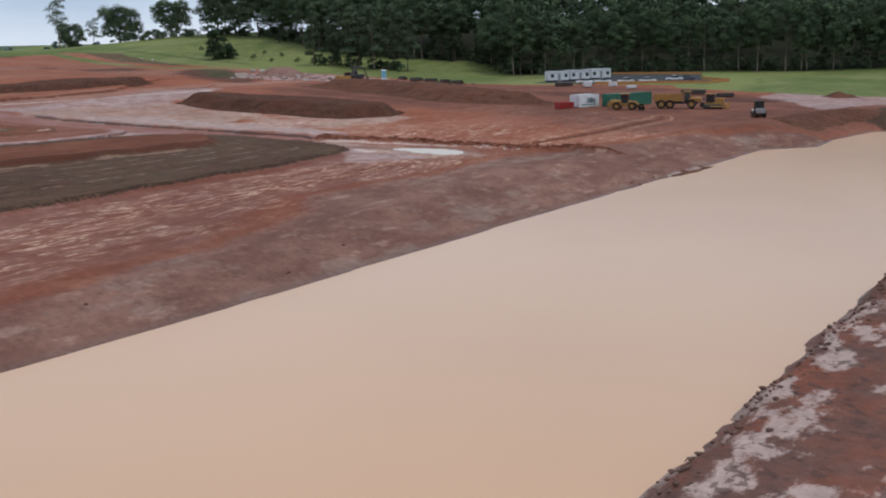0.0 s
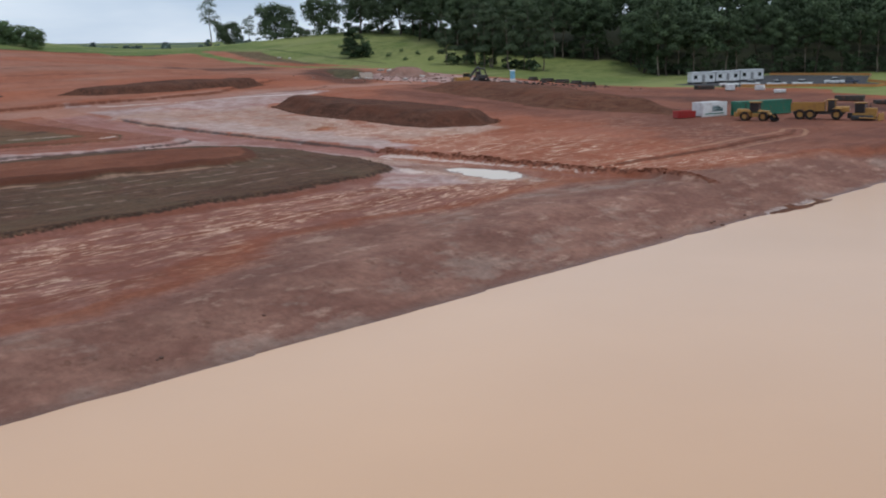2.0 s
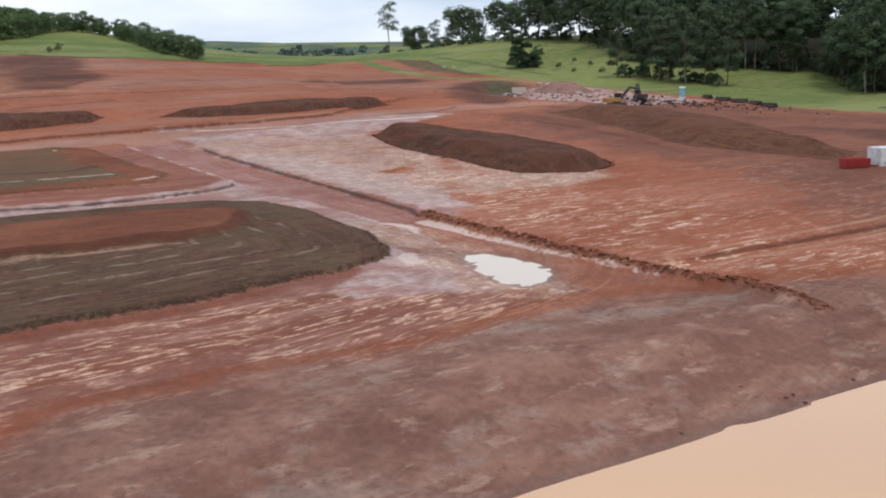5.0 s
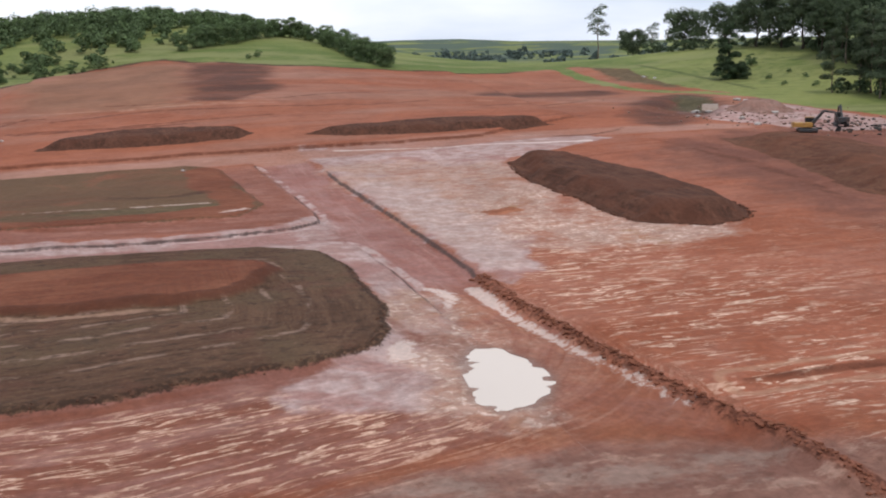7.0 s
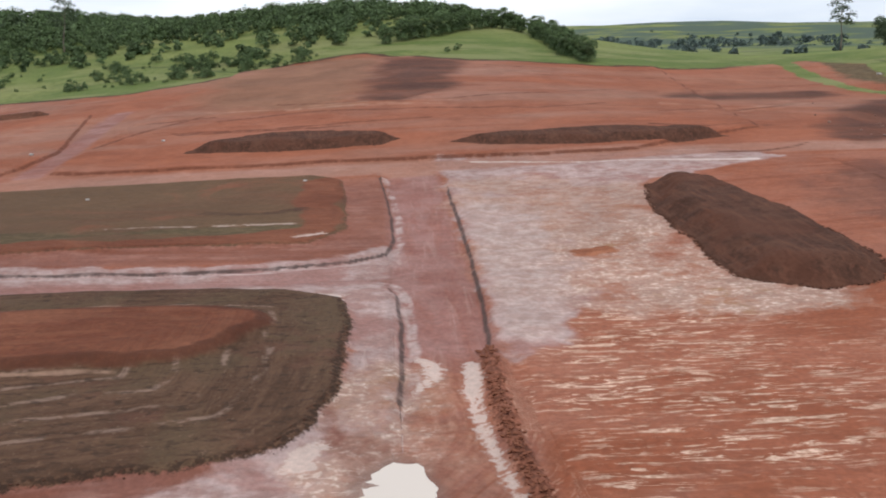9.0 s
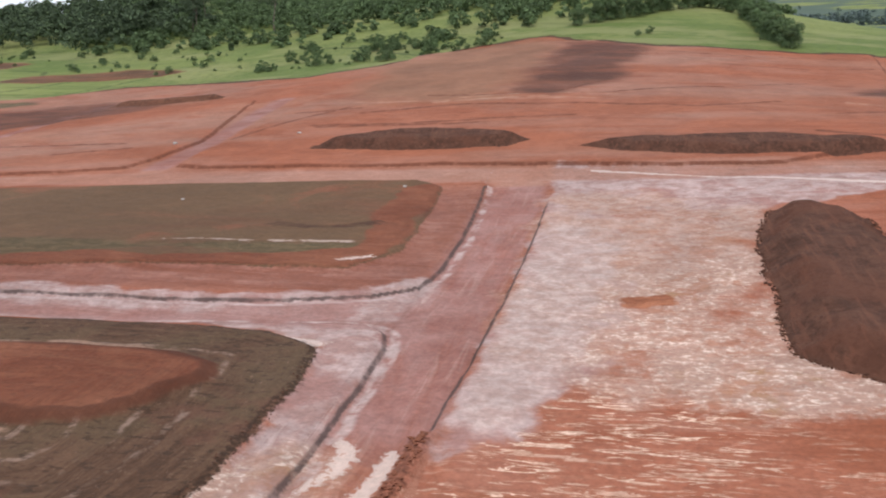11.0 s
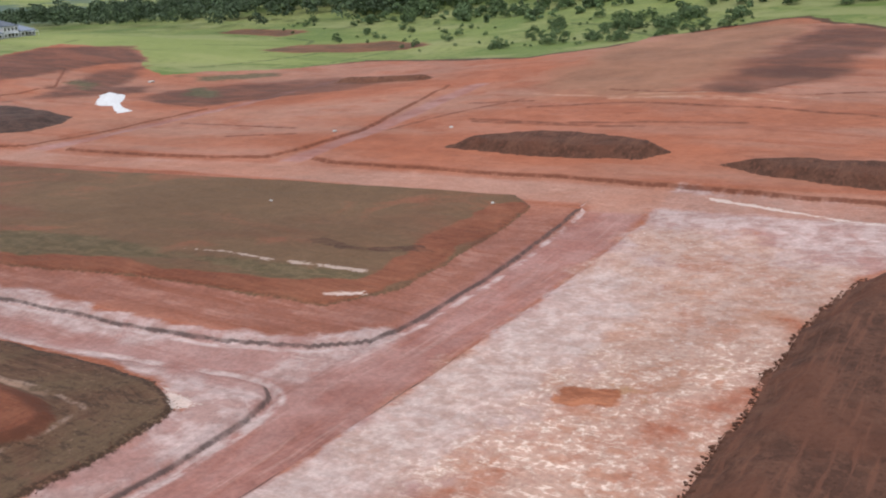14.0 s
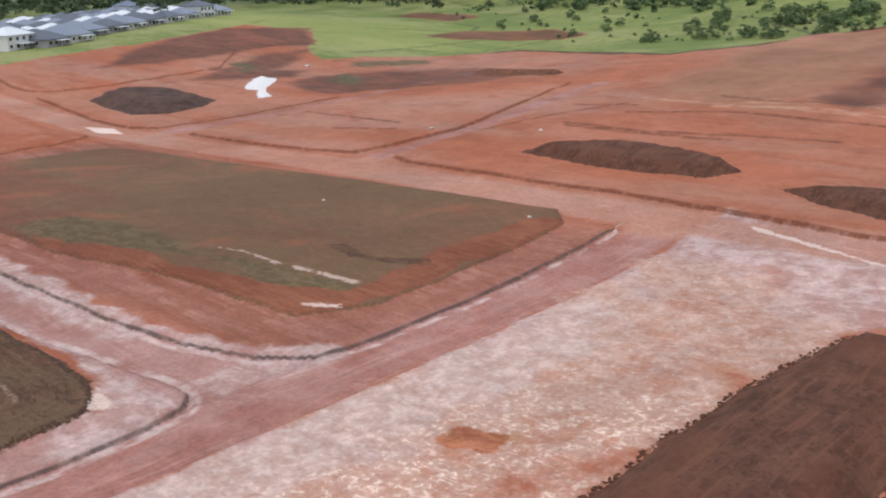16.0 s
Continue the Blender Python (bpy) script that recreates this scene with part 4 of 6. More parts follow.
# ---- spoil heaps ----
def heap(poly, high, slope, material, label, seed):
    """A dozed heap of soil: steep sides, an uneven flat top."""
    xs, ys = [p[0] for p in poly], [p[1] for p in poly]
    ux, uy = np.arange(min(xs) - 2, max(xs) + 2, 0.7), np.arange(min(ys) - 2, max(ys) + 2, 0.7)
    hx, hy = np.meshgrid(ux, uy)
    sd = sd_poly(hx.ravel(), hy.ravel(), poly) + 0.9 * rough(hx.ravel(), hy.ravel(), 4.0, seed) + 0.35 * rough(hx.ravel(), hy.ravel(), 1.3, seed + 3)
    base = ground_z(hx.ravel(), hy.ravel())
    up = high * smooth(0.0, -slope, sd) * (1 + 0.14 * rough(hx.ravel(), hy.ravel(), 11, seed + 5, 2)) + (0.05 * rough(hx.ravel(), hy.ravel(), 1.6, seed + 7) + 0.07 * rough(hx.ravel() * 0.12, hy.ravel(), 1.1, seed + 9, 2)) * smooth(0.3, -1, sd)
    z = base + np.where(sd < 0.2, np.maximum(up, 0.02), -0.25)
    k = np.arange(hx.size).reshape(hx.shape)
    q = np.stack([k[:-1, :-1], k[:-1, 1:], k[1:, 1:], k[1:, :-1]], -1).reshape(-1, 4)
    q = q[(sd[q] < 0.9).any(1)]
    used, inv = np.unique(q, return_inverse=True)
    cx, cy = np.mean(xs), np.mean(ys)
    cz = height(cx, cy)
    co = np.stack([hx.ravel()[used] - cx, hy.ravel()[used] - cy, z[used] - cz], 1)
    ob = new("soil_mound", mesh_of("soil_mound", co, inv.reshape(-1, 4), material, True))
    ob.location = (cx, cy, cz)
    return tagged(ob, label, "soil mound", "soil mounds on the site")


HEAP_A = [(-101.5, 38.5), (-103, 45), (-97, 50), (-76, 52), (-52, 52), (-44, 48), (-42, 41), (-48.5, 34.6), (-72, 35.0), (-88, 35.4)]
HEAP_B = [(-108, 84), (-104, 97), (-85, 103), (-58, 97), (-30, 85), (-25, 74), (-54, 71.5), (-80, 79.5)]
HEAP_C = [(-149.5, -42.5), (-146.6, -28), (-145.2, -14), (-146.8, -3), (-151, 0.8), (-157.5, -6), (-160, -22), (-157, -37)]
HEAP_D = [(-145, 9.5), (-139.5, 22), (-135.6, 36), (-135.6, 53), (-141, 66), (-146.5, 60), (-149.5, 40), (-150, 20)]
HEAP_E = [(-141.7, -189), (-140, -176), (-139.8, -163), (-146.7, -157), (-160, -160), (-169, -168), (-170, -190), (-156, -203)]
HEAP_F = [(-238, -133), (-243, -128), (-236, -95), (-230, -94), (-232, -115)]
HEAP_G = [(23, 64), (23.5, 80), (27, 97), (35, 99), (36.5, 91), (33, 84), (31, 66)]
heap(HEAP_G, 0.5, 4.0, M_SPOIL_RED, "low dark red bank at the far end of the pond", 91)
heap(HEAP_A, 2.3, 4.5, M_SPOIL, "long dark brown heap of stripped topsoil with clods along its foot", 31)
heap(HEAP_B, 2.4, 9.0, M_SPOIL_RED, "broad low brown spoil bank below the rubble area", 41)
heap(HEAP_C, 1.7, 3.0, M_SPOIL, "dark brown lens-shaped soil heap on the upper terrace", 51)
heap(HEAP_D, 1.3, 3.2, M_SPOIL, "long dark soil windrow along the upper road", 61)
heap(HEAP_E, 2.1, 7.0, spoil("black_topsoil", (0.050, 0.033, 0.028), (0.085, 0.052, 0.042)), "nearly black rounded topsoil heap on a graded pad", 71)
heap([(31.0, 5), (32.4, 9), (33.2, 14), (32.6, 19), (31.0, 21), (29.5, 18), (29.8, 8)], 0.42, 1.6, M_SPOIL_RED, "low spit of wet red mud at the edge of the pond", 93)
heap(HEAP_F, 1.2, 3.0, M_SPOIL_RED, "small brown soil heap on the upper slope", 81)


# ---- trees and shrubs ----
def fast_mesh(name, co, quads_, material):
    me = bpy.data.meshes.new(name)
    me.vertices.add(len(co))
    me.vertices.foreach_set("co", co.astype(np.float32).ravel())
    me.loops.add(quads_.size)
    me.loops.foreach_set("vertex_index", quads_.astype(np.int32).ravel())
    me.polygons.add(len(quads_))
    me.polygons.foreach_set("loop_start", np.arange(0, quads_.size, 4, dtype=np.int32))
    me.update(calc_edges=True)
    me.materials.append(material)
    return me


def leaves(rng, blobs, count, size):
    """Leaf clumps over the skins of some blobs (x, y, z, radius, flatness): corners and four-cornered faces."""
    blobs = np.asarray(blobs, float)
    share = blobs[:, 3] ** 2
    pick = rng.choice(len(blobs), count, p=share / share.sum())
    d = rng.normal(size=(count, 3))
    d /= np.linalg.norm(d, axis=1, keepdims=True)
    d[:, 2] = np.where(d[:, 2] < -0.35, -0.5 * d[:, 2], d[:, 2])
    r = blobs[pick, 3] * rng.uniform(0.62, 1.06, count)
    p = blobs[pick, :3] + d * r[:, None] * np.stack([np.ones(count), np.ones(count), blobs[pick, 4]], 1)
    out = d + 0.38 * rng.normal(size=(count, 3))
    out /= np.linalg.norm(out, axis=1, keepdims=True)
    u = rng.normal(size=(count, 3))
    u -= (u * out).sum(1, keepdims=True) * out
    u /= np.linalg.norm(u, axis=1, keepdims=True)
    v = np.cross(out, u)
    v /= np.linalg.norm(v, axis=1, keepdims=True)
    s = size * rng.uniform(0.55, 1.35, count)[:, None]
    k = rng.uniform(0.5, 1.0, (count, 4, 1))
    co = np.stack([p + u * s * k[:, 0], p + v * s * k[:, 1] * 0.8, p - u * s * k[:, 2], p - v * s * k[:, 3] * 0.8], 1).reshape(-1, 3)
    return co, np.arange(4 * count).reshape(-1, 4)


def stem(points, radii, seg=7):
    """One bent, tapering stem through some places."""
    bm, rings = bmesh.new(), []
    for p, r in zip(points, radii):
        rings.append([bm.verts.new((p[0] + r * math.cos(6.2832 * k / seg), p[1] + r * math.sin(6.2832 * k / seg), p[2])) for k in range(seg)])
    for a, b in zip(rings, rings[1:]):
        for k in range(seg):
            bm.faces.new((a[k], a[(k + 1) % seg], b[(k + 1) % seg], b[k]))
    bm.faces.new(rings[-1])
    return bm


def tree_kind(name, seed, high, wide, crown_from, count, size, leaf_mat, bark_mat, label, blobs_n=9, trunk=0.03, limbs=True, dome=False):
    """A tapered trunk with limbs that carry clumps of leaves; the first of its kind."""
    rng = np.random.default_rng(seed)
    top = thing(name, Matrix.Identity(4), label, "tree", "trees round the site")
    lean = rng.normal(0, 0.03 * high, 2)
    mid = (lean[0] * 0.5, lean[1] * 0.5, high * crown_from)
    tip = (lean[0], lean[1], high * 0.86)
    r = trunk * high
    part("trunk", stem([(0, 0, -0.4), (0.02 * high, 0, high * crown_from * 0.5), mid, tip], [r * 1.15, r * 0.85, r * 0.62, r * 0.15]), bark_mat, top, "slender grey trunk" if bark_mat is M_BARK else "", True)
    blobs = []
    for b in range(blobs_n):
        f = (b + 0.5) / blobs_n
        z = high * (crown_from + (0.97 - crown_from) * f)
        reach = wide * (0.35 + 0.65 * math.sin(math.pi * min(0.95, 0.25 + 0.7 * f))) * rng.uniform(0.5, 1.0)
        if dome:
            z = high * (crown_from + (0.94 - crown_from) * f ** 0.55)
            reach = wide * (0.45 + 0.65 * math.sin(math.pi * (0.25 + 0.62 * f))) * rng.uniform(0.55, 1.1)
        a = b * 2.4 + rng.uniform(-0.5, 0.5)
        c = (lean[0] * f + math.cos(a) * reach * 0.72, lean[1] * f + math.sin(a) * reach * 0.72, z)
        blobs.append((*c, wide * rng.uniform(0.36, 0.56) * (1.12 - 0.35 * f), rng.uniform(0.6, 0.95)))
        if limbs and b < 9:
            k = max(0.0, f - 0.22)
            start = [mid[i] + (tip[i] - mid[i]) * k for i in range(3)]
            part("limb", stem([start, [(start[i] + c[i]) / 2 for i in range(2)] + [start[2] + 0.6 * (c[2] - start[2]) - 0.1], (c[0], c[1], c[2] - 0.1)], [r * 0.28, r * 0.2, r * 0.08], 5), bark_mat, top, "", True)
    co, q = leaves(rng, blobs, count, size)
    crown = new("crown", fast_mesh("crown", co, q, leaf_mat))
    crown.parent = top
    return top


def put_tree(kind, x, y, turn, size, label=""):
    m = pose(x, y, height(x, y) - 0.05, 0, 0, turn) @ Matrix.Scale(size, 4)
    ob = copy_thing(kind, m)
    ob.scale = (size, size, size)
    return tagged(ob, label) if label else ob


rng = np.random.default_rng(7)
GUM = tree_kind("gum_tree", 3, 22.0, 5.6, 0.45, 2300, 0.3, M_EUC, M_BARK, "tall slender gum tree with an open feathery crown", 12, trunk=0.014)
ROUND = tree_kind("round_tree", 5, 11.0, 5.2, 0.22, 8000, 0.27, M_EUC, M_BARK_DARK, "rounded dark green tree on the grassy hill", 17, dome=True)
WOODS = [tree_kind("forest_tree", 11 + s, 19 + 2.2 * s, 5.0 + 0.3 * s, 0.26 + 0.05 * s, 5600, 0.32, M_FOREST, M_BARK if s % 2 else M_BARK_DARK, "tall dark green eucalypt at the edge of the forest", 15, trunk=0.013, dome=True) for s in range(4)]
SHRUB = tree_kind("shrub", 21, 3.6, 2.6, 0.1, 1100, 0.22, M_BUSH, M_BARK_DARK, "rounded dense green shrub on the grassy hillside", 7, limbs=False)
SLIM = tree_kind("slender_gum", 17, 20.0, 4.8, 0.2, 5200, 0.27, M_EUC, M_BARK, "slender grey-green gum with an open crown beside the rubble area", 12, trunk=0.013)
HEDGE = tree_kind("hedge_tree", 23, 8.5, 5.2, 0.08, 3400, 0.3, M_BUSH, M_BARK_DARK, "dense bushy tree in the hedgerow across the hill", 9, limbs=False)

# lone gums and hilltop trees
GUM.matrix_world = pose(-378, 194, height(-378, 194), 0, 0, 20) @ Matrix.Scale(1.18, 4)
ROUND.matrix_world = pose(-464, 260, height(-464, 260), 0, 0, 0) @ Matrix.Scale(1.65, 4)
for x, y, s, turn, kind in ((-440, 258, 0.95, 40, GUM), (-455, 288, 2.45, 80, ROUND), (-367, 256, 1.95, 150, ROUND), (-288, 219, 1.9, 220, ROUND), (-284, 226, 1.05, 10, GUM), (-266, 224, 1.8, 60, ROUND), (-292, 228, 1.0, 190, GUM), (-404, -142, 1.25, 200, GUM), (-432, -192, 1.35, 30, GUM), (-436, -196, 1.2, 140, GUM), (-428, -190, 1.1, 250, GUM), (-440, -190, 1.25, 310, GUM), (-276, 222, 1.35, 300, ROUND)):
    put_tree(kind, x, y, turn, s)
BUSH = tree_kind("broad_bush", 37, 6.0, 5.6, 0.05, 5200, 0.28, M_DARK, M_BARK_DARK, "broad dark bush below the conifer on the slope", 9, limbs=False)
BUSH.matrix_world = pose(-237, 171, height(-237, 171) - 0.3, 0, 0, 0)
put_tree(BUSH, -232, 173, 90, 0.85)
CONE = tree_kind("conifer", 29, 15.0, 3.2, 0.16, 4200, 0.3, M_DARK, M_BARK_DARK, "dark narrow conifer rising from a bush on the grassy slope", 12, limbs=False)
CONE.matrix_world = pose(-238, 173, height(-238, 173), 0, 0, 0) @ Matrix.Scale(1.25, 4)

# the wood behind: its front trees are single things
EDGE = WOOD[1:18]


def along(line, gap):
    out = []
    for (ax, ay), (bx, by) in zip(line, line[1:]):
        n = max(1, int(math.hypot(bx - ax, by - ay) / gap))
        out += [(ax + (bx - ax) * k / n, ay + (by - ay) * k / n) for k in range(n)]
    return out


front = along(EDGE, 5.0)
clump = along([(-185, 173), (-168, 178), (-147, 183)], 3.6)
for k, tree in enumerate(WOODS):
    x, y = front[3 + 9 * k]
    tree.matrix_world = pose(x, y, height(x, y), 0, 0, 77 * k)
for k, (x, y) in enumerate(front):
    put_tree(WOODS[int(rng.integers(4))], x + rng.normal(0, 2.2), y + rng.normal(0, 2.2), float(rng.uniform(0, 360)), float(rng.uniform(0.72, 1.08)))


def stand(name, places, label, count, size, material, shape, trunk_mat=None):
    """Many trees or bushes in one mesh: (x, y, high, wide) each."""
    cos, qs, base, gz_ = [], [], 0, ground_z([p[0] for p in places], [p[1] for p in places])
    r = np.random.default_rng(len(places))
    for (x, y, high, wide), z in zip(places, gz_):
        n = 6 if shape == "tree" else 4
        f = (np.arange(n) + 0.5) / n
        a = r.uniform(0, 6.28, n)
        low = 0.35 if shape == "tree" else 0.04
        reach = wide * 0.6 * np.sin(np.pi * (0.2 + 0.7 * f))
        blobs = np.stack([x + np.cos(a) * reach, y + np.sin(a) * reach, z + high * (low + (0.95 - low) * f * 0.92), wide * r.uniform(0.42, 0.62, n), r.uniform(0.6, 0.9, n)], 1)
        co, q = leaves(r, blobs, count, size * r.uniform(0.85, 1.2))
        cos.append(co), qs.append(q + base)
        base += len(co)
    ob = new(name, fast_mesh(name, np.concatenate(cos), np.concatenate(qs), material))
    return tagged(ob, label, "trees", kind="stuff")


deep = []
for k in range(760):
    i = int(rng.integers(len(front)))
    x, y = front[i]
    d = 6 + 250 * rng.random() ** 1.4
    px, py = x + rng.normal(0, 6) - 0.35 * d, y + d
    deep.append((px, py, float(rng.uniform(17, 27) + 0.09 * min(d, 120)), float(rng.uniform(4.4, 7.0))))
deep += [(x + rng.normal(0, 4) - 0.3 * d, y + d, float(rng.uniform(22, 30)), float(rng.uniform(4.4, 6.4))) for x, y in front[:24] for d in (12, 26, 44)]
deep += [(float(rng.uniform(-150, -50)), float(rng.uniform(300, 430)), float(rng.uniform(27, 34)), float(rng.uniform(5, 7))) for k in range(60)]
stand("forest", deep, "dense dark green eucalypt forest rising behind the pasture", 560, 0.74, M_FOREST, "tree")
SLIM.matrix_world = pose(-150, 186, height(-150, 186), 0, 0, 0)
for x, y in clump:
    put_tree(SLIM, x + rng.normal(0, 2.0), y + rng.normal(0, 2.0), float(rng.uniform(0, 360)), float(rng.uniform(0.85, 1.25)))
under = [(x + rng.normal(0, 3) - 0.3 * d, y + d, float(rng.uniform(3.5, 8.5)), float(rng.uniform(2.4, 4.2))) for x, y in front for d in (1.5, 6.0, 11.0)]
under += [(x + rng.normal(0, 2), y + 2 + rng.normal(0, 2), float(rng.uniform(2.5, 5.0)), float(rng.uniform(1.8, 3.0))) for x, y in clump for d in (0, 1)]
stand("forest_undergrowth", under, "dark shrubs and saplings along the foot of the forest", 230, 0.42, M_FOREST, "bush")

hill_hedge = [(x + rng.normal(0, 2), y + rng.normal(0, 2), float(rng.uniform(3, 5)), float(rng.uniform(2.4, 3.6))) for x, y in along([(-326, 190), (-306, 206), (-290, 220), (-262, 229), (-240, 220)], 2.2)]
stand("hilltop_hedge", hill_hedge, "low dark hedge along the top of the grassy hill", 420, 0.34, M_FOREST, "bush")

# hedgerow that runs down the hill, and scrub on the hill behind
row = along([(-284, 65), (-316, 62), (-352, 60), (-380, 52), (-372, 38), (-350, 22), (-336, 8), (-326, -4)], 5.2)
HEDGE.matrix_world = pose(-284, 65, height(-284, 65), 0, 0, 0) @ Matrix.Scale(0.8, 4)
for x, y in row[1:]:
    put_tree(HEDGE, x + rng.normal(0, 1.0), y + rng.normal(0, 1.0), float(rng.uniform(0, 360)), float(rng.uniform(0.65, 1.0)))
SCRUB = [(-326, -4), (-350, 20), (-378, 46), (-420, 90), (-520, 80), (-590, -60), (-620, -340), (-560, -370), (-450, -290), (-372, -215), (-376, -185), (-366, -157), (-351, -127), (-354, -106), (-366, -94), (-360, -80), (-336, -68), (-318, -52), (-314, -36), (-318, -20)]
OPEN = [(-305, -20), (-322, -30), (-345, -90), (-345, -130), (-380, -175), (-395, -230), (-400, -280), (-345, -240), (-300, -140), (-285, -60)]
SHRUB.matrix_world = pose(-326, -52, height(-326, -52), 0, 0, 0)
scrub, singles = [], []
while len(scrub) < 1750:
    x, y = rng.uniform(-620, -300), rng.uniform(-370, 95)
    inside = sd_poly(np.array([x]), np.array([y]), SCRUB)[0]
    if inside < 0 and rng.random() < min(1.0, 0.3 + (-inside / 70) ** 1.5):
        big = 0.9 + 1.0 * min(1.0, -inside / 60)
        scrub.append((x, y, float(rng.uniform(2.6, 4.6) * big), float(rng.uniform(2.0, 3.4) * big)))
while len(singles) < 190:
    x, y = rng.uniform(-410, -290), rng.uniform(-290, -12)
    if sd_poly(np.array([x]), np.array([y]), OPEN)[0] < 0 and (y > -110 or rng.random() < 0.14):
        singles.append((x, y))
stand("hill_scrub", scrub, "dense green scrub covering the hill behind the site", 250, 0.56, M_BUSH, "bush")
for x, y in singles:
    put_tree(SHRUB, x, y, float(rng.uniform(0, 360)), float(0.25 + 0.8 * rng.random() ** 2))
for x, y, s in ((-262, 186, 0.5), (-270, 196, 0.45), (-252, 192, 0.8), (-256, 194, 1.0), (-222, 178, 0.5), (-214, 186, 0.45), (-206, 172, 0.4), (-228, 190, 0.4), (-196, 176, 0.5), (-246, 183, 0.35), (-305, 20, 0.5), (-309, 24, 0.7), (-371, -126, 1.1), (-374, -134, 1.2), (-366, -124, 0.9), (-372, -142, 1.0), (-376, -118, 1.1)):
    put_tree(SHRUB, x, y, float(rng.uniform(0, 360)), s)

# far tree lines in the valley and behind the houses
far_trees, back_trees = [], []
for cx, cy, n, sx, sy in ((-470, 150, 7, 50, 14), (-560, 210, 9, 60, 20), (-420, 215, 6, 30, 12), (-900, 330, 26, 160, 30), (-1300, 420, 90, 240, 40), (-1500, 700, 120, 300, 60), (-1700, 460, 120, 260, 60), (-640, 120, 9, 60, 20),
                          (-470, -440, 120, 70, 50), (-380, -520, 100, 70, 40), (-520, -350, 120, 60, 50), (-300, -560, 90, 80, 30), (-440, -330, 60, 40, 30), (-1000, 150, 120, 150, 60), (-460, -290, 90, 24, 40), (-425, -235, 50, 16, 22), (-490, -400, 80, 40, 30)):
    k_ = 0.42 if n < 10 else 1.0
    (back_trees if cy < 0 else far_trees).extend((cx + rng.normal(0, sx), cy + rng.normal(0, sy), float(rng.uniform(7, 14)) * k_, float(rng.uniform(4, 7)) * k_) for k in range(n))
stand("woods_behind_houses", back_trees, "dark green woods on the slope behind the houses", 260, 0.8, M_FOREST, "tree")
stand("far_woods", far_trees, "scattered green tree lines far off in the valley, coloured paler and bluer for haze", 170, 1.1, M_FAR_HAZE, "tree")


# ---- paints ----
P_WHITE = plain("dusty_white_paint", (0.72, 0.73, 0.74), 0.45)
P_GREEN = plain("green_container_paint", (0.03, 0.17, 0.11), 0.5)
P_RUST = plain("dull_red_machine_paint", (0.16, 0.06, 0.045), 0.6)
P_RED = plain("red_skip_paint", (0.36, 0.03, 0.03), 0.5)
P_YELLOW = plain("yellow_machine_paint", (0.42, 0.225, 0.055), 0.55, dirt=0.75, dirt_colour=(0.24, 0.12, 0.06))
P_TEAL = plain("dark_teal_print", (0.02, 0.09, 0.10), 0.5)
P_BLACK = plain("black_rubber", (0.018, 0.017, 0.016), 0.85, dirt=0.6)
P_DARK = plain("dark_grey_steel", (0.05, 0.052, 0.055), 0.55, 0.4)
P_STEEL = plain("worn_steel", (0.30, 0.28, 0.26), 0.4, 0.8)
P_GLASS = plain("dark_window_glass", (0.02, 0.026, 0.03), 0.08, spec=0.6, dirt=0.1)
P_BLUE = plain("light_blue_plastic", (0.20, 0.46, 0.62), 0.5)
P_ORANGE = plain("orange_mesh_plastic", (0.52, 0.23, 0.07), 0.7)
P_CONC = plain("pale_concrete", (0.46, 0.43, 0.40), 0.9, spec=0.2)
P_APRON = plain("dusty_concrete_apron", (0.33, 0.26, 0.215), 0.9, spec=0.2, dirt=0.6)
P_PIPE = plain("black_pipe", (0.05, 0.046, 0.042), 0.75, dirt=0.6)
P_LIME = plain("white_lime_heap", (0.62, 0.61, 0.61), 0.95, spec=0.1, dirt=0.25)
P_ROOF_GREY = plain("blue_grey_roof_sheet", (0.13, 0.16, 0.215), 0.4, dirt=0.1)
P_ROOF_DARK = plain("dark_roof_sheet", (0.07, 0.085, 0.11), 0.55, dirt=0.1)
P_ROOF_PALE = plain("pale_roof_sheet", (0.55, 0.57, 0.60), 0.4, dirt=0.1)
P_WALL = plain("pale_render_wall", (0.58, 0.57, 0.55), 0.8, dirt=0.12)
P_WALL_GREY = plain("grey_render_wall", (0.28, 0.28, 0.29), 0.8, dirt=0.12)
P_BLUECAR = plain("dark_blue_car_paint", (0.03, 0.05, 0.09), 0.25, spec=0.6)


def ground_pose(x, y, turn, lift=0.0):
    return pose(x, y, height(x, y) + lift, 0, 0, turn)


def bm_box(lo, hi, bevel=0.03):
    return box(bmesh.new(), lo, hi, bevel)


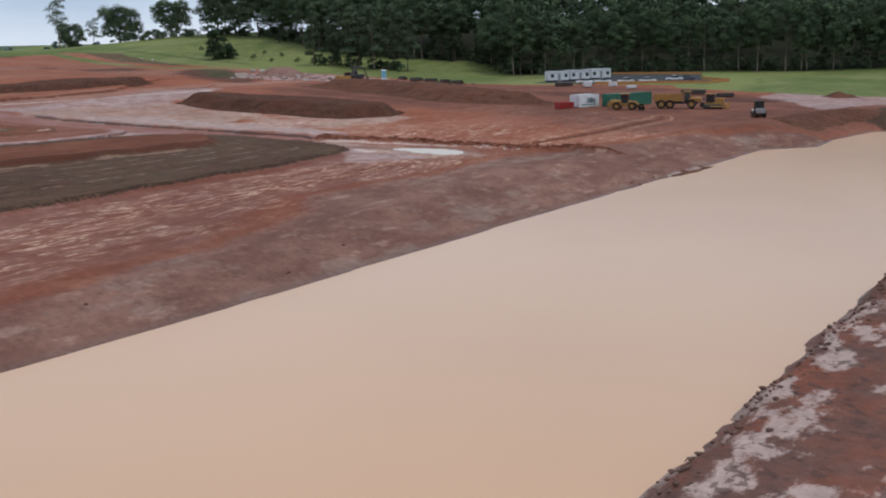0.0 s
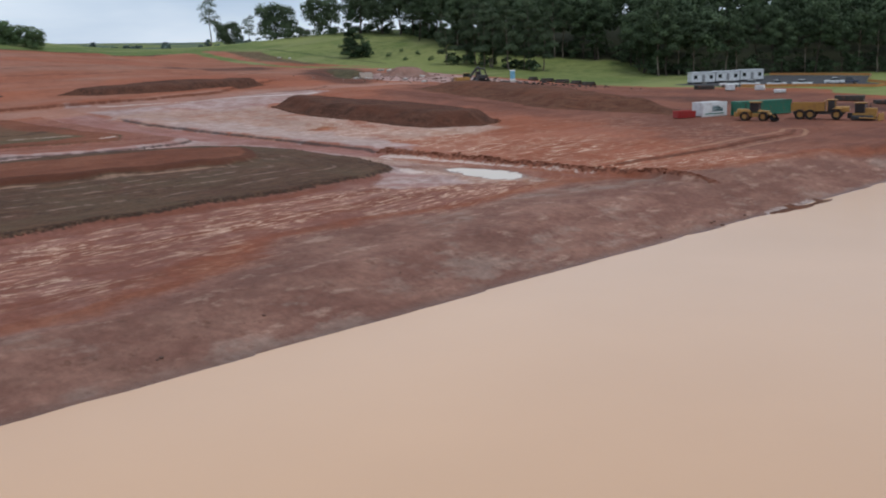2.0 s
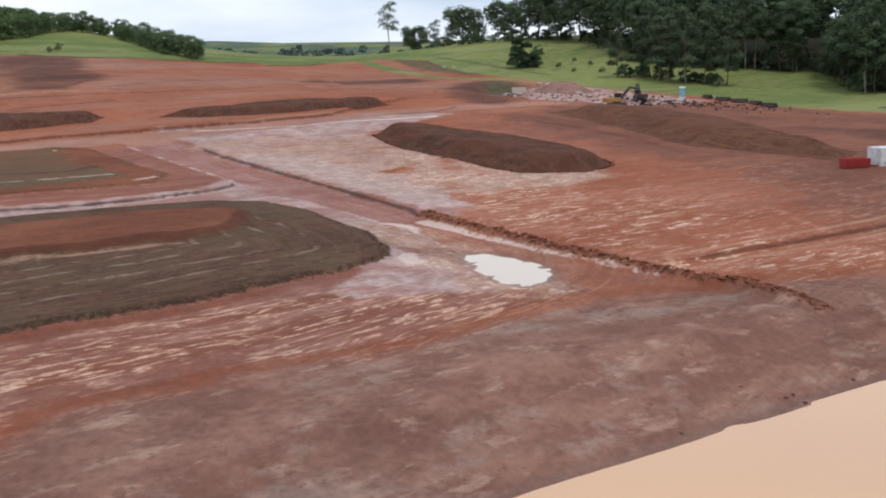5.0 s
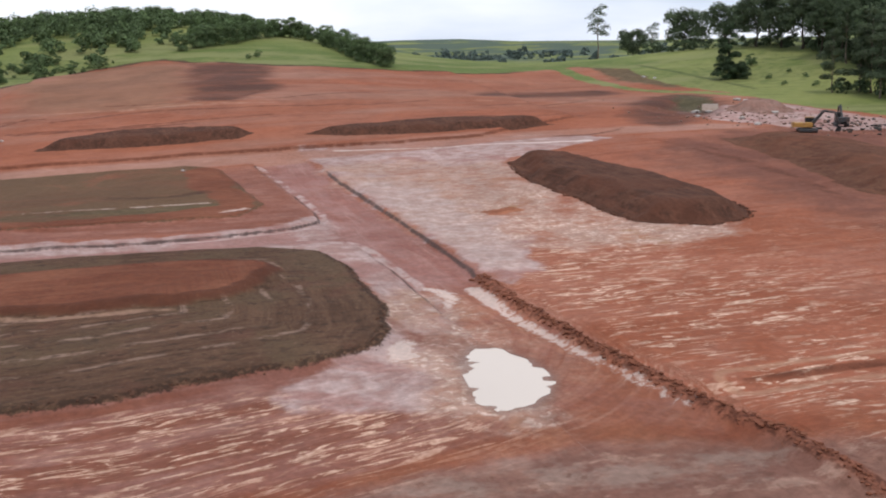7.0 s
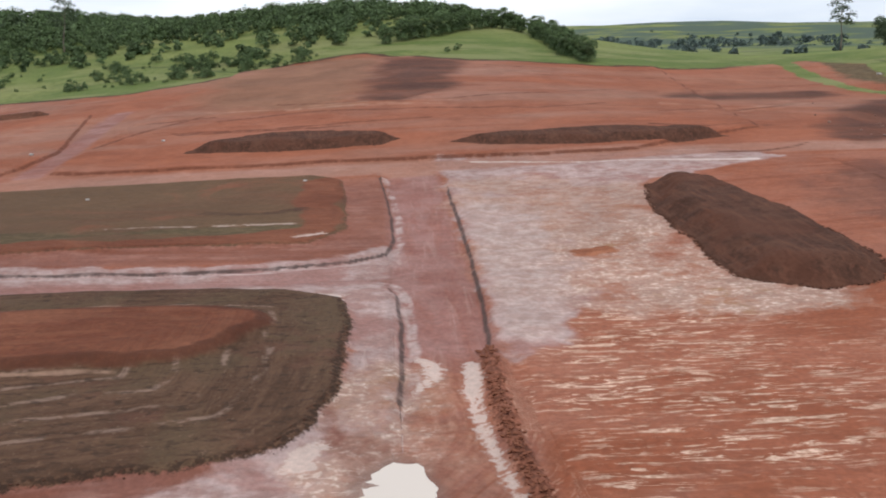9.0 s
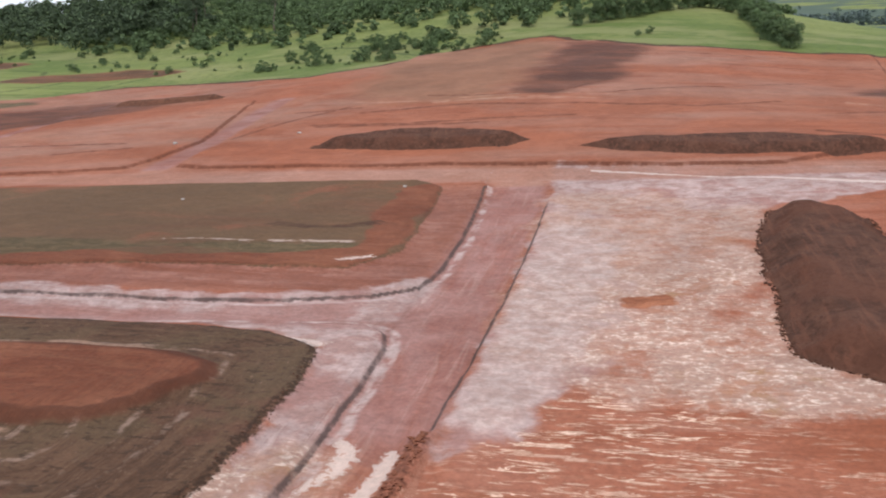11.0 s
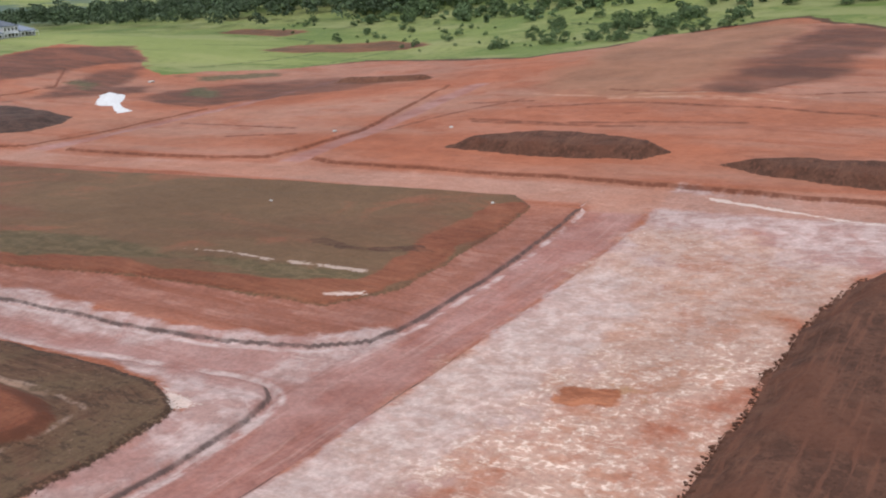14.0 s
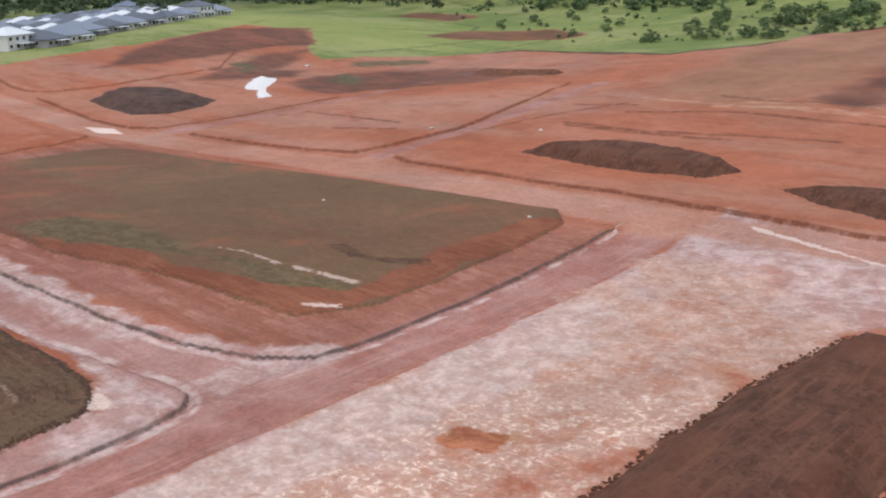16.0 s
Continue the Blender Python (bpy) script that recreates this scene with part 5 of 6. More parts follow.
# ---- site compound ----
def container(x, y, turn, length, paint, label, name="shipping_container", sign=False):
    """A corrugated steel container with posts, rails and doors; long side along x."""
    t = thing(name, ground_pose(x, y, turn), label, "container", "containers in the compound")
    w, h = 2.44, 2.59
    bm = bmesh.new()
    n = int(length / 0.28)
    outline = []
    for k in range(n):
        a = -length / 2 + 0.15 + (length - 0.3) * k / n
        s = (length - 0.3) / n
        outline += [(a, 0.0), (a + s * 0.35, 0.0), (a + s * 0.5, 0.045), (a + s * 0.85, 0.045)]
    for side in (-1, 1):
        lo = [bm.verts.new((u, side * (w / 2 - 0.06 + d), 0.18)) for u, d in outline]
        hi = [bm.verts.new((u, side * (w / 2 - 0.06 + d), h - 0.12)) for u, d in outline]
        for k in range(len(outline) - 1):
            bm.faces.new((lo[k], lo[k + 1], hi[k + 1], hi[k]))
    box(bm, (-length / 2 + 0.05, -w / 2 + 0.08, 0.15), (length / 2 - 0.05, w / 2 - 0.08, h - 0.06))
    part("body", bm, paint, t)
    for sx in (-1, 1):
        for sy in (-1, 1):
            part("corner_post", bm_box((sx * length / 2 - 0.08, sy * w / 2 - 0.08, 0), (sx * length / 2 + 0.08, sy * w / 2 + 0.08, h)), paint, t)
    for sy in (-1, 1):
        part("bottom_rail", bm_box((-length / 2, sy * w / 2 - 0.06, 0.02), (length / 2, sy * w / 2 + 0.05, 0.2)), paint, t)
        part("top_rail", bm_box((-length / 2, sy * w / 2 - 0.06, h - 0.12), (length / 2, sy * w / 2 + 0.05, h)), paint, t)
    for sy in (-1, 1):
        door = part("door", bm_box((length / 2, min(0, sy) * w / 2 + 0.05, 0.2), (length / 2 + 0.05, max(0, sy) * w / 2 - 0.05, h - 0.15)), paint, t)
        for u in (0.3, 0.8):
            part("lock_rod", tube(bmesh.new(), (length / 2 + 0.09, sy * u, 0.25), (length / 2 + 0.09, sy * u, h - 0.2), 0.025), P_STEEL, door)
    if sign:
        part("sign_panel", bm_box((-length / 2 + 0.1, -w / 2 - 0.06, 0.3), (length / 2 - 0.1, -w / 2 - 0.02, h - 0.15), 0.01), P_WHITE, t, "white panel covering the side")
        for k, (a, b, lo, hi) in enumerate(((-0.6, -0.35, 0.85, 1.9), (-0.2, 0.1, 0.85, 1.9), (0.2, 0.55, 0.85, 1.9), (0.65, 1.05, 0.85, 1.9), (1.15, 1.5, 0.85, 1.7), (1.6, 2.0, 0.85, 1.5))):
            part("sign_bar", bm_box((a, -w / 2 - 0.075, lo), (b, -w / 2 - 0.06, hi), 0.0), P_TEAL, t, "dark teal bar of the sign")
        part("sign_line", bm_box((-2.4, -w / 2 - 0.07, 0.42), (2.4, -w / 2 - 0.06, 0.62), 0.0), P_GREEN, t, "green band along the foot of the sign")
    return t


container(-19.0, 77.0, 77, 6.06, P_WHITE, "white shipping container with a dark sign on its side", sign=True)
container(-13.6, 86.0, 72, 12.19, P_GREEN, "long dark green shipping container standing on red earth")


def skip(x, y, turn):
    t = thing("skip_bin", ground_pose(x, y, turn), "red open-topped steel skip bin beside the white container", "skip bin")
    bm = prism(bmesh.new(), [(-0.85, 0.08), (0.85, 0.08), (1.0, 1.25), (0.94, 1.25), (0.8, 0.16), (-0.8, 0.16), (-0.94, 1.25), (-1.0, 1.25)], -1.7, 1.7)
    part("tub", bm, P_RED, t)
    for sx in (-1, 1):
        part("end_wall", prism(bmesh.new(), [(-0.85, 0.08), (0.85, 0.08), (1.0, 1.25), (-1.0, 1.25)], sx * 1.7, sx * 1.78), P_RED, t)
        part("rim", tube(bmesh.new(), (-1.78, sx * 1.0, 1.25), (1.78, sx * 1.0, 1.25), 0.05), P_RED, t)
    for k in range(4):
        for sy in (-1, 1):
            part("rib", bm_box((-1.3 + 0.85 * k, sy * 0.92 - 0.05, 0.1), (-1.2 + 0.85 * k, sy * 0.92 + 0.05, 1.2), 0.01), P_RED, t)


skip(-20.5, 71.0, 65)


def site_office(x, y, turn, length, label):
    t = thing("site_office", ground_pose(x, y, turn, 0.45), label, "site office", "site offices by the parking area")
    part("shell", bm_box((-length / 2, -1.5, 0), (length / 2, 1.5, 2.7), 0.04), P_WHITE, t)
    part("roof", prism(bmesh.new(), [(-1.65, 2.7), (1.65, 2.7), (1.65, 2.78), (0, 2.92), (-1.65, 2.78)], -length / 2 - 0.15, length / 2 + 0.15), P_ROOF_PALE, t)
    part("skirt", bm_box((-length / 2 + 0.1, -1.4, -0.5), (length / 2 - 0.1, 1.4, 0), 0.0), P_DARK, t)
    n = max(2, int(length / 2.4))
    for k in range(n):
        a = -length / 2 + length * (k + 0.5) / n
        if k == n // 2:
            d = part("door", bm_box((a - 0.45, -1.56, 0.05), (a + 0.45, -1.5, 2.1), 0.01), P_WALL_GREY, t)
            part("handle", bm_box((a + 0.3, -1.62, 1.0), (a + 0.36, -1.56, 1.12), 0.0), P_STEEL, d)
            part("step", bm_box((a - 0.6, -2.3, -0.45), (a + 0.6, -1.55, -0.05)), P_STEEL, t)
        else:
            w_ = part("window", bm_box((a - 0.5, -1.54, 0.95), (a + 0.5, -1.5, 1.9), 0.01), P_GLASS, t)
            part("frame", bm_box((a - 0.56, -1.53, 0.88), (a + 0.56, -1.505, 0.95), 0.0), P_STEEL, w_)
            part("frame", bm_box((a - 0.56, -1.53, 1.9), (a + 0.56, -1.505, 1.97), 0.0), P_STEEL, w_)


site_office(-79.3, 172.7, 56, 7.2, "white demountable site office raised on a dark base")
site_office(-75.1, 179.0, 56, 7.2, "white demountable site office with dark windows")
site_office(-70.9, 185.2, 56, 7.2, "white demountable site office at the edge of the asphalt")


def wheel(t, x, y, r, wide, rim_mat, name="wheel"):
    bm = bmesh.new()
    side = 1 if y > 0 else -1
    prof = [(r * 0.55, -wide / 2), (r * 0.9, -wide / 2), (r, -wide * 0.32), (r, wide * 0.32), (r * 0.9, wide / 2), (r * 0.55, wide / 2)]
    seg = 20
    rings = [[bm.verts.new((x + math.cos(a) * p, y + q, r + math.sin(a) * p)) for p, q in prof] for a in (6.2832 * k / seg for k in range(seg))]
    for k in range(seg):
        for j in range(len(prof)):
            bm.faces.new((rings[k][j], rings[k][(j + 1) % len(prof)], rings[(k + 1) % seg][(j + 1) % len(prof)], rings[(k + 1) % seg][j]))
    bmesh.ops.recalc_face_normals(bm, faces=bm.faces[:])
    tyre = part(name, bm, P_BLACK, t, "heavy black tyre", True)
    part("rim", tube(bmesh.new(), (x, y - wide * 0.3, r), (x, y + wide * 0.3, r), r * 0.56, seg=16), rim_mat, tyre, "painted wheel rim")
    part("hub", tube(bmesh.new(), (x, y + side * wide * 0.3, r), (x, y + side * wide * 0.45, r), r * 0.2, seg=10), rim_mat, tyre)


def wheel_loader(x, y, turn):
    """Front along +x."""
    t = thing("wheel_loader", ground_pose(x, y, turn), "muddy yellow wheel loader parked by the containers", "machine", "yellow earthmoving machines")
    for sx in (-1.55, 1.55):
        for sy in (-0.95, 0.95):
            wheel(t, sx, sy, 0.78, 0.6, P_YELLOW)
    part("rear_body", prism(bmesh.new(), [(-0.75, 0.75), (0.75, 0.75), (0.8, 1.5), (0.7, 2.0), (-0.7, 2.0), (-0.8, 1.5)], -3.0, -0.6, 0.06), P_YELLOW, t)
    part("counterweight", bm_box((-3.35, -1.1, 0.7), (-2.8, 1.1, 1.5), 0.1), P_YELLOW, t)
    part("front_frame", bm_box((-0.5, -0.55, 0.65), (2.1, 0.55, 1.35), 0.06), P_YELLOW, t)
    for sx in (-1.55, 1.55):
        for sy in (-1, 1):
            part("mudguard", bm_box((sx - 0.75, sy * 0.95 - 0.32, 1.6), (sx + 0.75, sy * 0.95 + 0.32, 1.68), 0.02), P_YELLOW, t)
    cab = part("cab", bm_box((-0.75, -0.72, 1.5), (0.75, 0.72, 3.1), 0.08), P_GLASS, t, "glazed cab")
    for sx in (-0.72, 0.72):
        for sy in (-0.7, 0.7):
            part("post", bm_box((sx - 0.05, sy - 0.05, 1.5), (sx + 0.05, sy + 0.05, 3.12), 0.01), P_DARK, cab)
    part("roof", bm_box((-0.95, -0.85, 3.1), (0.95, 0.85, 3.26), 0.06), P_YELLOW, cab)
    for sy in (-0.62, 0.62):
        part("lift_arm", tube(tube(bmesh.new(), (0.6, sy, 1.75), (2.3, sy, 1.35), 0.15), (2.3, sy, 1.35), (3.2, sy, 0.55), 0.14), P_YELLOW, t)
    part("ram", tube(bmesh.new(), (0.7, 0, 1.3), (2.6, 0, 1.2), 0.09), P_STEEL, t)
    part("bucket", bucket(2.9, 1.35), P_DARK, t, "worn steel bucket")
    part("exhaust", tube(bmesh.new(), (-1.7, 0.35, 2.0), (-1.7, 0.35, 2.9), 0.07), P_DARK, t)
    part("grille", bm_box((-3.02, -0.55, 1.5), (-2.98, 0.55, 1.95), 0.0), P_DARK, t)
    return t


def bucket(x, half):
    """An open digging bucket, its mouth to +x."""
    bm = bmesh.new()
    prof = [(0.95, 0.06), (0.1, 0.08), (-0.15, 0.45), (-0.1, 0.95), (0.25, 1.25)]
    a = [bm.verts.new((x + u, -half, w)) for u, w in prof]
    b = [bm.verts.new((x + u, half, w)) for u, w in prof]
    for k in range(len(prof) - 1):
        bm.faces.new((a[k], a[k + 1], b[k + 1], b[k]))
    bm.faces.new(a), bm.faces.new(b[::-1])
    r = bmesh.ops.solidify(bm, geom=bm.faces[:], thickness=0.06)
    bmesh.ops.recalc_face_normals(bm, faces=bm.faces[:])
    return bm


def dump_truck(x, y, turn):
    """Front along +x."""
    t = thing("dump_truck", ground_pose(x, y, turn), "muddy yellow articulated dump truck standing by the green container", "machine", "yellow earthmoving machines")
    for sx in (-3.4, -1.7, 2.6):
        for sy in (-1.15, 1.15):
            wheel(t, sx, sy, 0.9, 0.65, P_YELLOW)
    bm = prism(bmesh.new(), [(-1.35, 1.5), (1.35, 1.5), (1.5, 2.9), (1.4, 2.9), (1.25, 1.62), (-1.25, 1.62), (-1.4, 2.9), (-1.5, 2.9)], -4.9, 0.5)
    part("dump_body", bm, P_YELLOW, t, "open tipping body")
    part("headboard", prism(bmesh.new(), [(-1.35, 1.5), (1.35, 1.5), (1.5, 3.2), (-1.5, 3.2)], 0.45, 0.6), P_YELLOW, t)
    part("chassis", bm_box((-4.6, -0.5, 0.9), (3.9, 0.5, 1.45), 0.05), P_DARK, t)
    part("bonnet", prism(bmesh.new(), [(-0.85, 1.3), (0.85, 1.3), (0.9, 2.0), (0.75, 2.25), (-0.75, 2.25), (-0.9, 2.0)], 2.3, 4.6, 0.06), P_YELLOW, t)
    cab = part("cab", bm_box((1.0, -0.9, 1.4), (2.4, 0.9, 3.3), 0.1), P_GLASS, t, "glazed cab")
    part("roof", bm_box((0.85, -1.0, 3.3), (2.55, 1.0, 3.45), 0.06), P_YELLOW, cab)
    for sx in (1.05, 2.35):
        for sy in (-0.88, 0.88):
            part("post", bm_box((sx - 0.06, sy - 0.06, 1.4), (sx + 0.06, sy + 0.06, 3.32), 0.01), P_YELLOW, cab)
    for sy in (-1, 1):
        part("mudguard", bm_box((1.9, sy * 1.15 - 0.4, 1.85), (3.4, sy * 1.15 + 0.4, 1.95), 0.03), P_YELLOW, t)
        part("headlight", bm_box((4.58, sy * 0.55 - 0.15, 1.6), (4.64, sy * 0.55 + 0.15, 1.85), 0.01), P_WHITE, t, "pale headlight")


def bulldozer(x, y, turn):
    t = thing("bulldozer", ground_pose(x, y, turn), "yellow crawler bulldozer covered in red mud", "machine", "yellow earthmoving machines")
    for sy in (-1, 1):
        trk = part("track", prism(bmesh.new(), [(0, 0), (0.6, 0), (0.6, 0.9), (0, 0.9)], -1.9, 1.9, 0.28), P_DARK, t, "muddy crawler track")
        trk.location = (0, sy * 1.05 - 0.3, 0)
    part("hull", bm_box((-1.7, -0.7, 0.5), (2.0, 0.7, 1.3), 0.08), P_YELLOW, t)
    part("bonnet", bm_box((0.3, -0.6, 1.3), (2.1, 0.6, 2.1), 0.08), P_YELLOW, t)
    cab = part("cab", bm_box((-1.3, -0.75, 1.3), (0.3, 0.75, 2.9), 0.08), P_GLASS, t, "glazed cab")
    part("roof", bm_box((-1.5, -0.9, 2.9), (0.45, 0.9, 3.05), 0.05), P_YELLOW, cab)
    for sx in (-1.28, 0.28):
        for sy in (-0.74, 0.74):
            part("post", bm_box((sx - 0.06, sy - 0.06, 1.3), (sx + 0.06, sy + 0.06, 2.92), 0.01), P_DARK, cab)
    part("blade", prism(bmesh.new(), [(-1.9, 0.05), (1.9, 0.05), (1.9, 1.25), (-1.9, 1.25)], 2.75, 2.9), P_YELLOW, t, "broad curved blade")
    for sy in (-1, 1):
        part("push_arm", tube(bmesh.new(), (-0.4, sy * 1.45, 0.5), (2.8, sy * 1.4, 0.4), 0.11), P_YELLOW, t)
    part("ripper", prism(bmesh.new(), [(-0.3, 0.3), (0.3, 0.3), (0.3, 1.2), (-0.3, 1.2)], -2.6, -1.7), P_DARK, t)
    part("exhaust", tube(bmesh.new(), (1.0, 0.3, 2.1), (1.0, 0.3, 2.9), 0.07), P_DARK, t)


def roller(x, y, turn):
    t = thing("road_roller", ground_pose(x, y, turn), "small dark road roller standing on wet red earth", "machine", "yellow earthmoving machines")
    part("drum", tube(bmesh.new(), (1.5, -1.0, 0.72), (1.5, 1.0, 0.72), 0.72, seg=24), P_STEEL, t, "smooth steel drum")
    for sy in (-1, 1):
        part("drum_frame", bm_box((0.4, sy * 1.1 - 0.08, 0.55), (2.35, sy * 1.1 + 0.08, 0.95)), P_RUST, t)
        wheel(t, -1.5, sy * 0.8, 0.72, 0.5, P_DARK)
    part("bonnet", bm_box((-2.5, -0.8, 0.8), (-0.9, 0.8, 1.6), 0.1), P_WALL_GREY, t)
    cab = part("cab", bm_box((-0.9, -0.8, 1.0), (0.5, 0.8, 2.8), 0.08), P_GLASS, t, "dark glazed cab")
    part("roof", bm_box((-1.05, -0.9, 2.8), (0.65, 0.9, 2.95), 0.05), P_DARK, cab)


def excavator(x, y, turn, paint, label, reach=1.0):
    t = thing("excavator", ground_pose(x, y, turn), label, "machine", "yellow earthmoving machines")
    for sy in (-1, 1):
        trk = part("track", prism(bmesh.new(), [(0, 0), (0.6, 0), (0.6, 0.85), (0, 0.85)], -2.0, 2.0, 0.28), P_DARK, t, "muddy crawler track")
        trk.location = (0, sy * 1.15 - 0.3, 0)
    part("undercarriage", bm_box((-0.9, -0.9, 0.4), (0.9, 0.9, 1.0), 0.05), P_DARK, t)
    part("house", bm_box((-2.5, -1.3, 1.05), (0.9, 1.3, 2.0), 0.1), paint, t)
    part("counterweight", bm_box((-3.0, -1.3, 1.05), (-2.45, 1.3, 2.1), 0.15), paint, t)
    cab = part("cab", bm_box((-0.4, 0.3, 1.1), (1.3, 1.3, 2.95), 0.08), P_GLASS, t, "glazed cab")
    part("roof", bm_box((-0.5, 0.25, 2.95), (1.4, 1.35, 3.05), 0.03), paint, cab)
    part("boom", tube(tube(bmesh.new(), (0.8, -0.2, 1.8), (3.0, -0.2, 4.3 * reach), 0.3, 0.26), (3.0, -0.2, 4.3 * reach), (5.2, -0.2, 4.0 * reach), 0.26, 0.2), P_DARK, t)
    part("stick", tube(bmesh.new(), (5.2, -0.2, 4.0 * reach), (6.1, -0.2, 1.5), 0.2, 0.15), P_DARK, t)
    part("ram", tube(bmesh.new(), (1.1, -0.2, 1.5), (2.7, -0.2, 3.5 * reach), 0.1), P_STEEL, t)
    b = bucket(0, 0.6)
    bmesh.ops.transform(b, matrix=pose(6.3, -0.2, 0.1, 0, 0, 180), verts=b.verts[:])
    part("bucket", b, P_DARK, t)


wheel_loader(-8.2, 73.8, 15)
dump_truck(-1.2, 84.0, 20)
bulldozer(5.2, 86.5, 10)
roller(20.3, 68.8, 118)
excavator(-111, 107.5, 60, P_YELLOW, "yellow excavator with a raised dark boom working on rubble")
excavator(-121, 124, 150, P_DARK, "dark grey excavator standing among rubble")


def ute(x, y, turn, paint, label):
    """A pickup or car, front along +x."""
    t = thing("parked_car", ground_pose(x, y, turn), label, "car", "cars parked by the site offices")
    part("body", prism(bmesh.new(), [(-0.88, 0.45), (0.88, 0.45), (0.9, 0.95), (0.82, 1.05), (-0.82, 1.05), (-0.9, 0.95)], -2.45, 2.45, 0.05), paint, t)
    bm = bmesh.new()
    a = [bm.verts.new(c) for c in ((-0.9, -0.78, 1.03), (1.4, -0.78, 1.03), (1.4, 0.78, 1.03), (-0.9, 0.78, 1.03), (-0.6, -0.66, 1.72), (0.65, -0.66, 1.72), (0.65, 0.66, 1.72), (-0.6, 0.66, 1.72))]
    for f in ((0, 1, 5, 4), (1, 2, 6, 5), (2, 3, 7, 6), (3, 0, 4, 7), (4, 5, 6, 7)):
        bm.faces.new([a[k] for k in f])
    cab = part("cabin_glass", bm, P_GLASS, t, "dark car windows")
    part("roof", bm_box((-0.65, -0.68, 1.7), (0.7, 0.68, 1.78), 0.03), paint, cab)
    for sx in (-1.5, 1.5):
        for sy in (-0.8, 0.8):
            wheel(t, sx, sy, 0.36, 0.24, P_STEEL)
    for sy in (-0.6, 0.6):
        part("headlight", bm_box((2.43, sy - 0.18, 0.72), (2.48, sy + 0.18, 0.9), 0.01), P_WHITE, t)


for x, y, turn in ((-57, 160.5, 30), (-50.5, 162.5, 25), (-45, 165.5, 35), (-61.5, 157.5, 40)):
    ute(x, y, turn, P_WHITE, "white pickup parked beside the site offices")
ute(-37.5, 176.5, 30, P_BLUECAR, "dark blue car parked on the asphalt")
ute(-40.5, 174.5, 30, P_WHITE, "white pickup parked on the asphalt")


def fence(line, label):
    t = thing("safety_fence", Matrix.Identity(4), label, "fence", "orange fences round the parking area")
    pts = along(line, 3.0) + [line[-1]]
    for (ax, ay), (bx, by) in zip(pts, pts[1:]):
        za, zb = height(ax, ay), height(bx, by)
        part("post", tube(bmesh.new(), (ax, ay, za - 0.1), (ax, ay, za + 0.9), 0.04, seg=6), P_STEEL, t)
        bm = bmesh.new()
        d = Vector((bx - ax, by - ay, 0)).normalized()
        nrm = Vector((-d.y, d.x, 0)) * 0.02
        vs = [bm.verts.new(Vector(c) + s * nrm) for s in (-1, 1) for c in ((ax, ay, za + 0.05), (bx, by, zb + 0.05), (bx, by, zb + 0.75), (ax, ay, za + 0.75))]
        for f in ((0, 1, 2, 3), (7, 6, 5, 4), (0, 4, 5, 1), (3, 2, 6, 7)):
            bm.faces.new([vs[k] for k in f])
        part("mesh_panel", bm, P_ORANGE, t)


fence([(-84, 222), (-52, 225), (-36, 185)], "orange plastic mesh fence along the edge of the asphalt")
fence([(-36, 185), (-26, 181), (-28, 171), (-58, 157.5)], "orange plastic mesh fence beside the entrance track")


def toilet(x, y, turn):
    t = thing("portable_toilet", ground_pose(x, y, turn), "light blue portable toilet on a pale skid among rubble", "portable toilet")
    part("skid", bm_box((-0.8, -0.8, 0), (0.8, 0.8, 0.5), 0.03), P_WHITE, t)
    part("cabin", bm_box((-0.7, -0.7, 0.5), (0.7, 0.7, 2.9), 0.06), P_BLUE, t)
    d = part("door", bm_box((-0.5, -0.74, 0.55), (0.5, -0.7, 2.6), 0.01), P_BLUE, t)
    part("handle", bm_box((0.3, -0.78, 1.4), (0.38, -0.74, 1.6), 0.0), P_WHITE, d)
    part("roof", prism(bmesh.new(), [(-0.78, 2.9), (0.78, 2.9), (0.5, 3.15), (-0.5, 3.15)], -0.78, 0.78), P_WHITE, t)


toilet(-129.5, 147, 45)


def culvert(x, y, turn, long):
    t = thing("concrete_pipe", ground_pose(x, y, turn), "black drainage pipes stacked at the edge of the grass", "pipe", "stacked drainage pipes")
    for k, (py, pz) in enumerate(((-0.5, 0.3), (0.35, 0.3), (-0.08, 0.8))):
        bm = bmesh.new()
        seg = 18
        rings = []
        for r_ in (0.3, 0.24):
            for xx in (-long / 2, long / 2):
                rings.append([bm.verts.new((xx, py + math.cos(6.2832 * i / seg) * r_, pz + math.sin(6.2832 * i / seg) * r_)) for i in range(seg)])
        for i in range(seg):
            j = (i + 1) % seg
            bm.faces.new((rings[0][i], rings[0][j], rings[1][j], rings[1][i]))
            bm.faces.new((rings[2][j], rings[2][i], rings[3][i], rings[3][j]))
            bm.faces.new((rings[0][j], rings[0][i], rings[2][i], rings[2][j]))
            bm.faces.new((rings[1][i], rings[1][j], rings[3][j], rings[3][i]))
        part("pipe", bm, P_PIPE, t, "", True)


for k, (x, y) in enumerate(((-128, 155), (-121, 153.5), (-114, 152), (-107, 150), (-100.5, 147.5))):
    culvert(x, y, -20 + 17 * (k % 3), 4.2 + 0.7 * (k % 2))


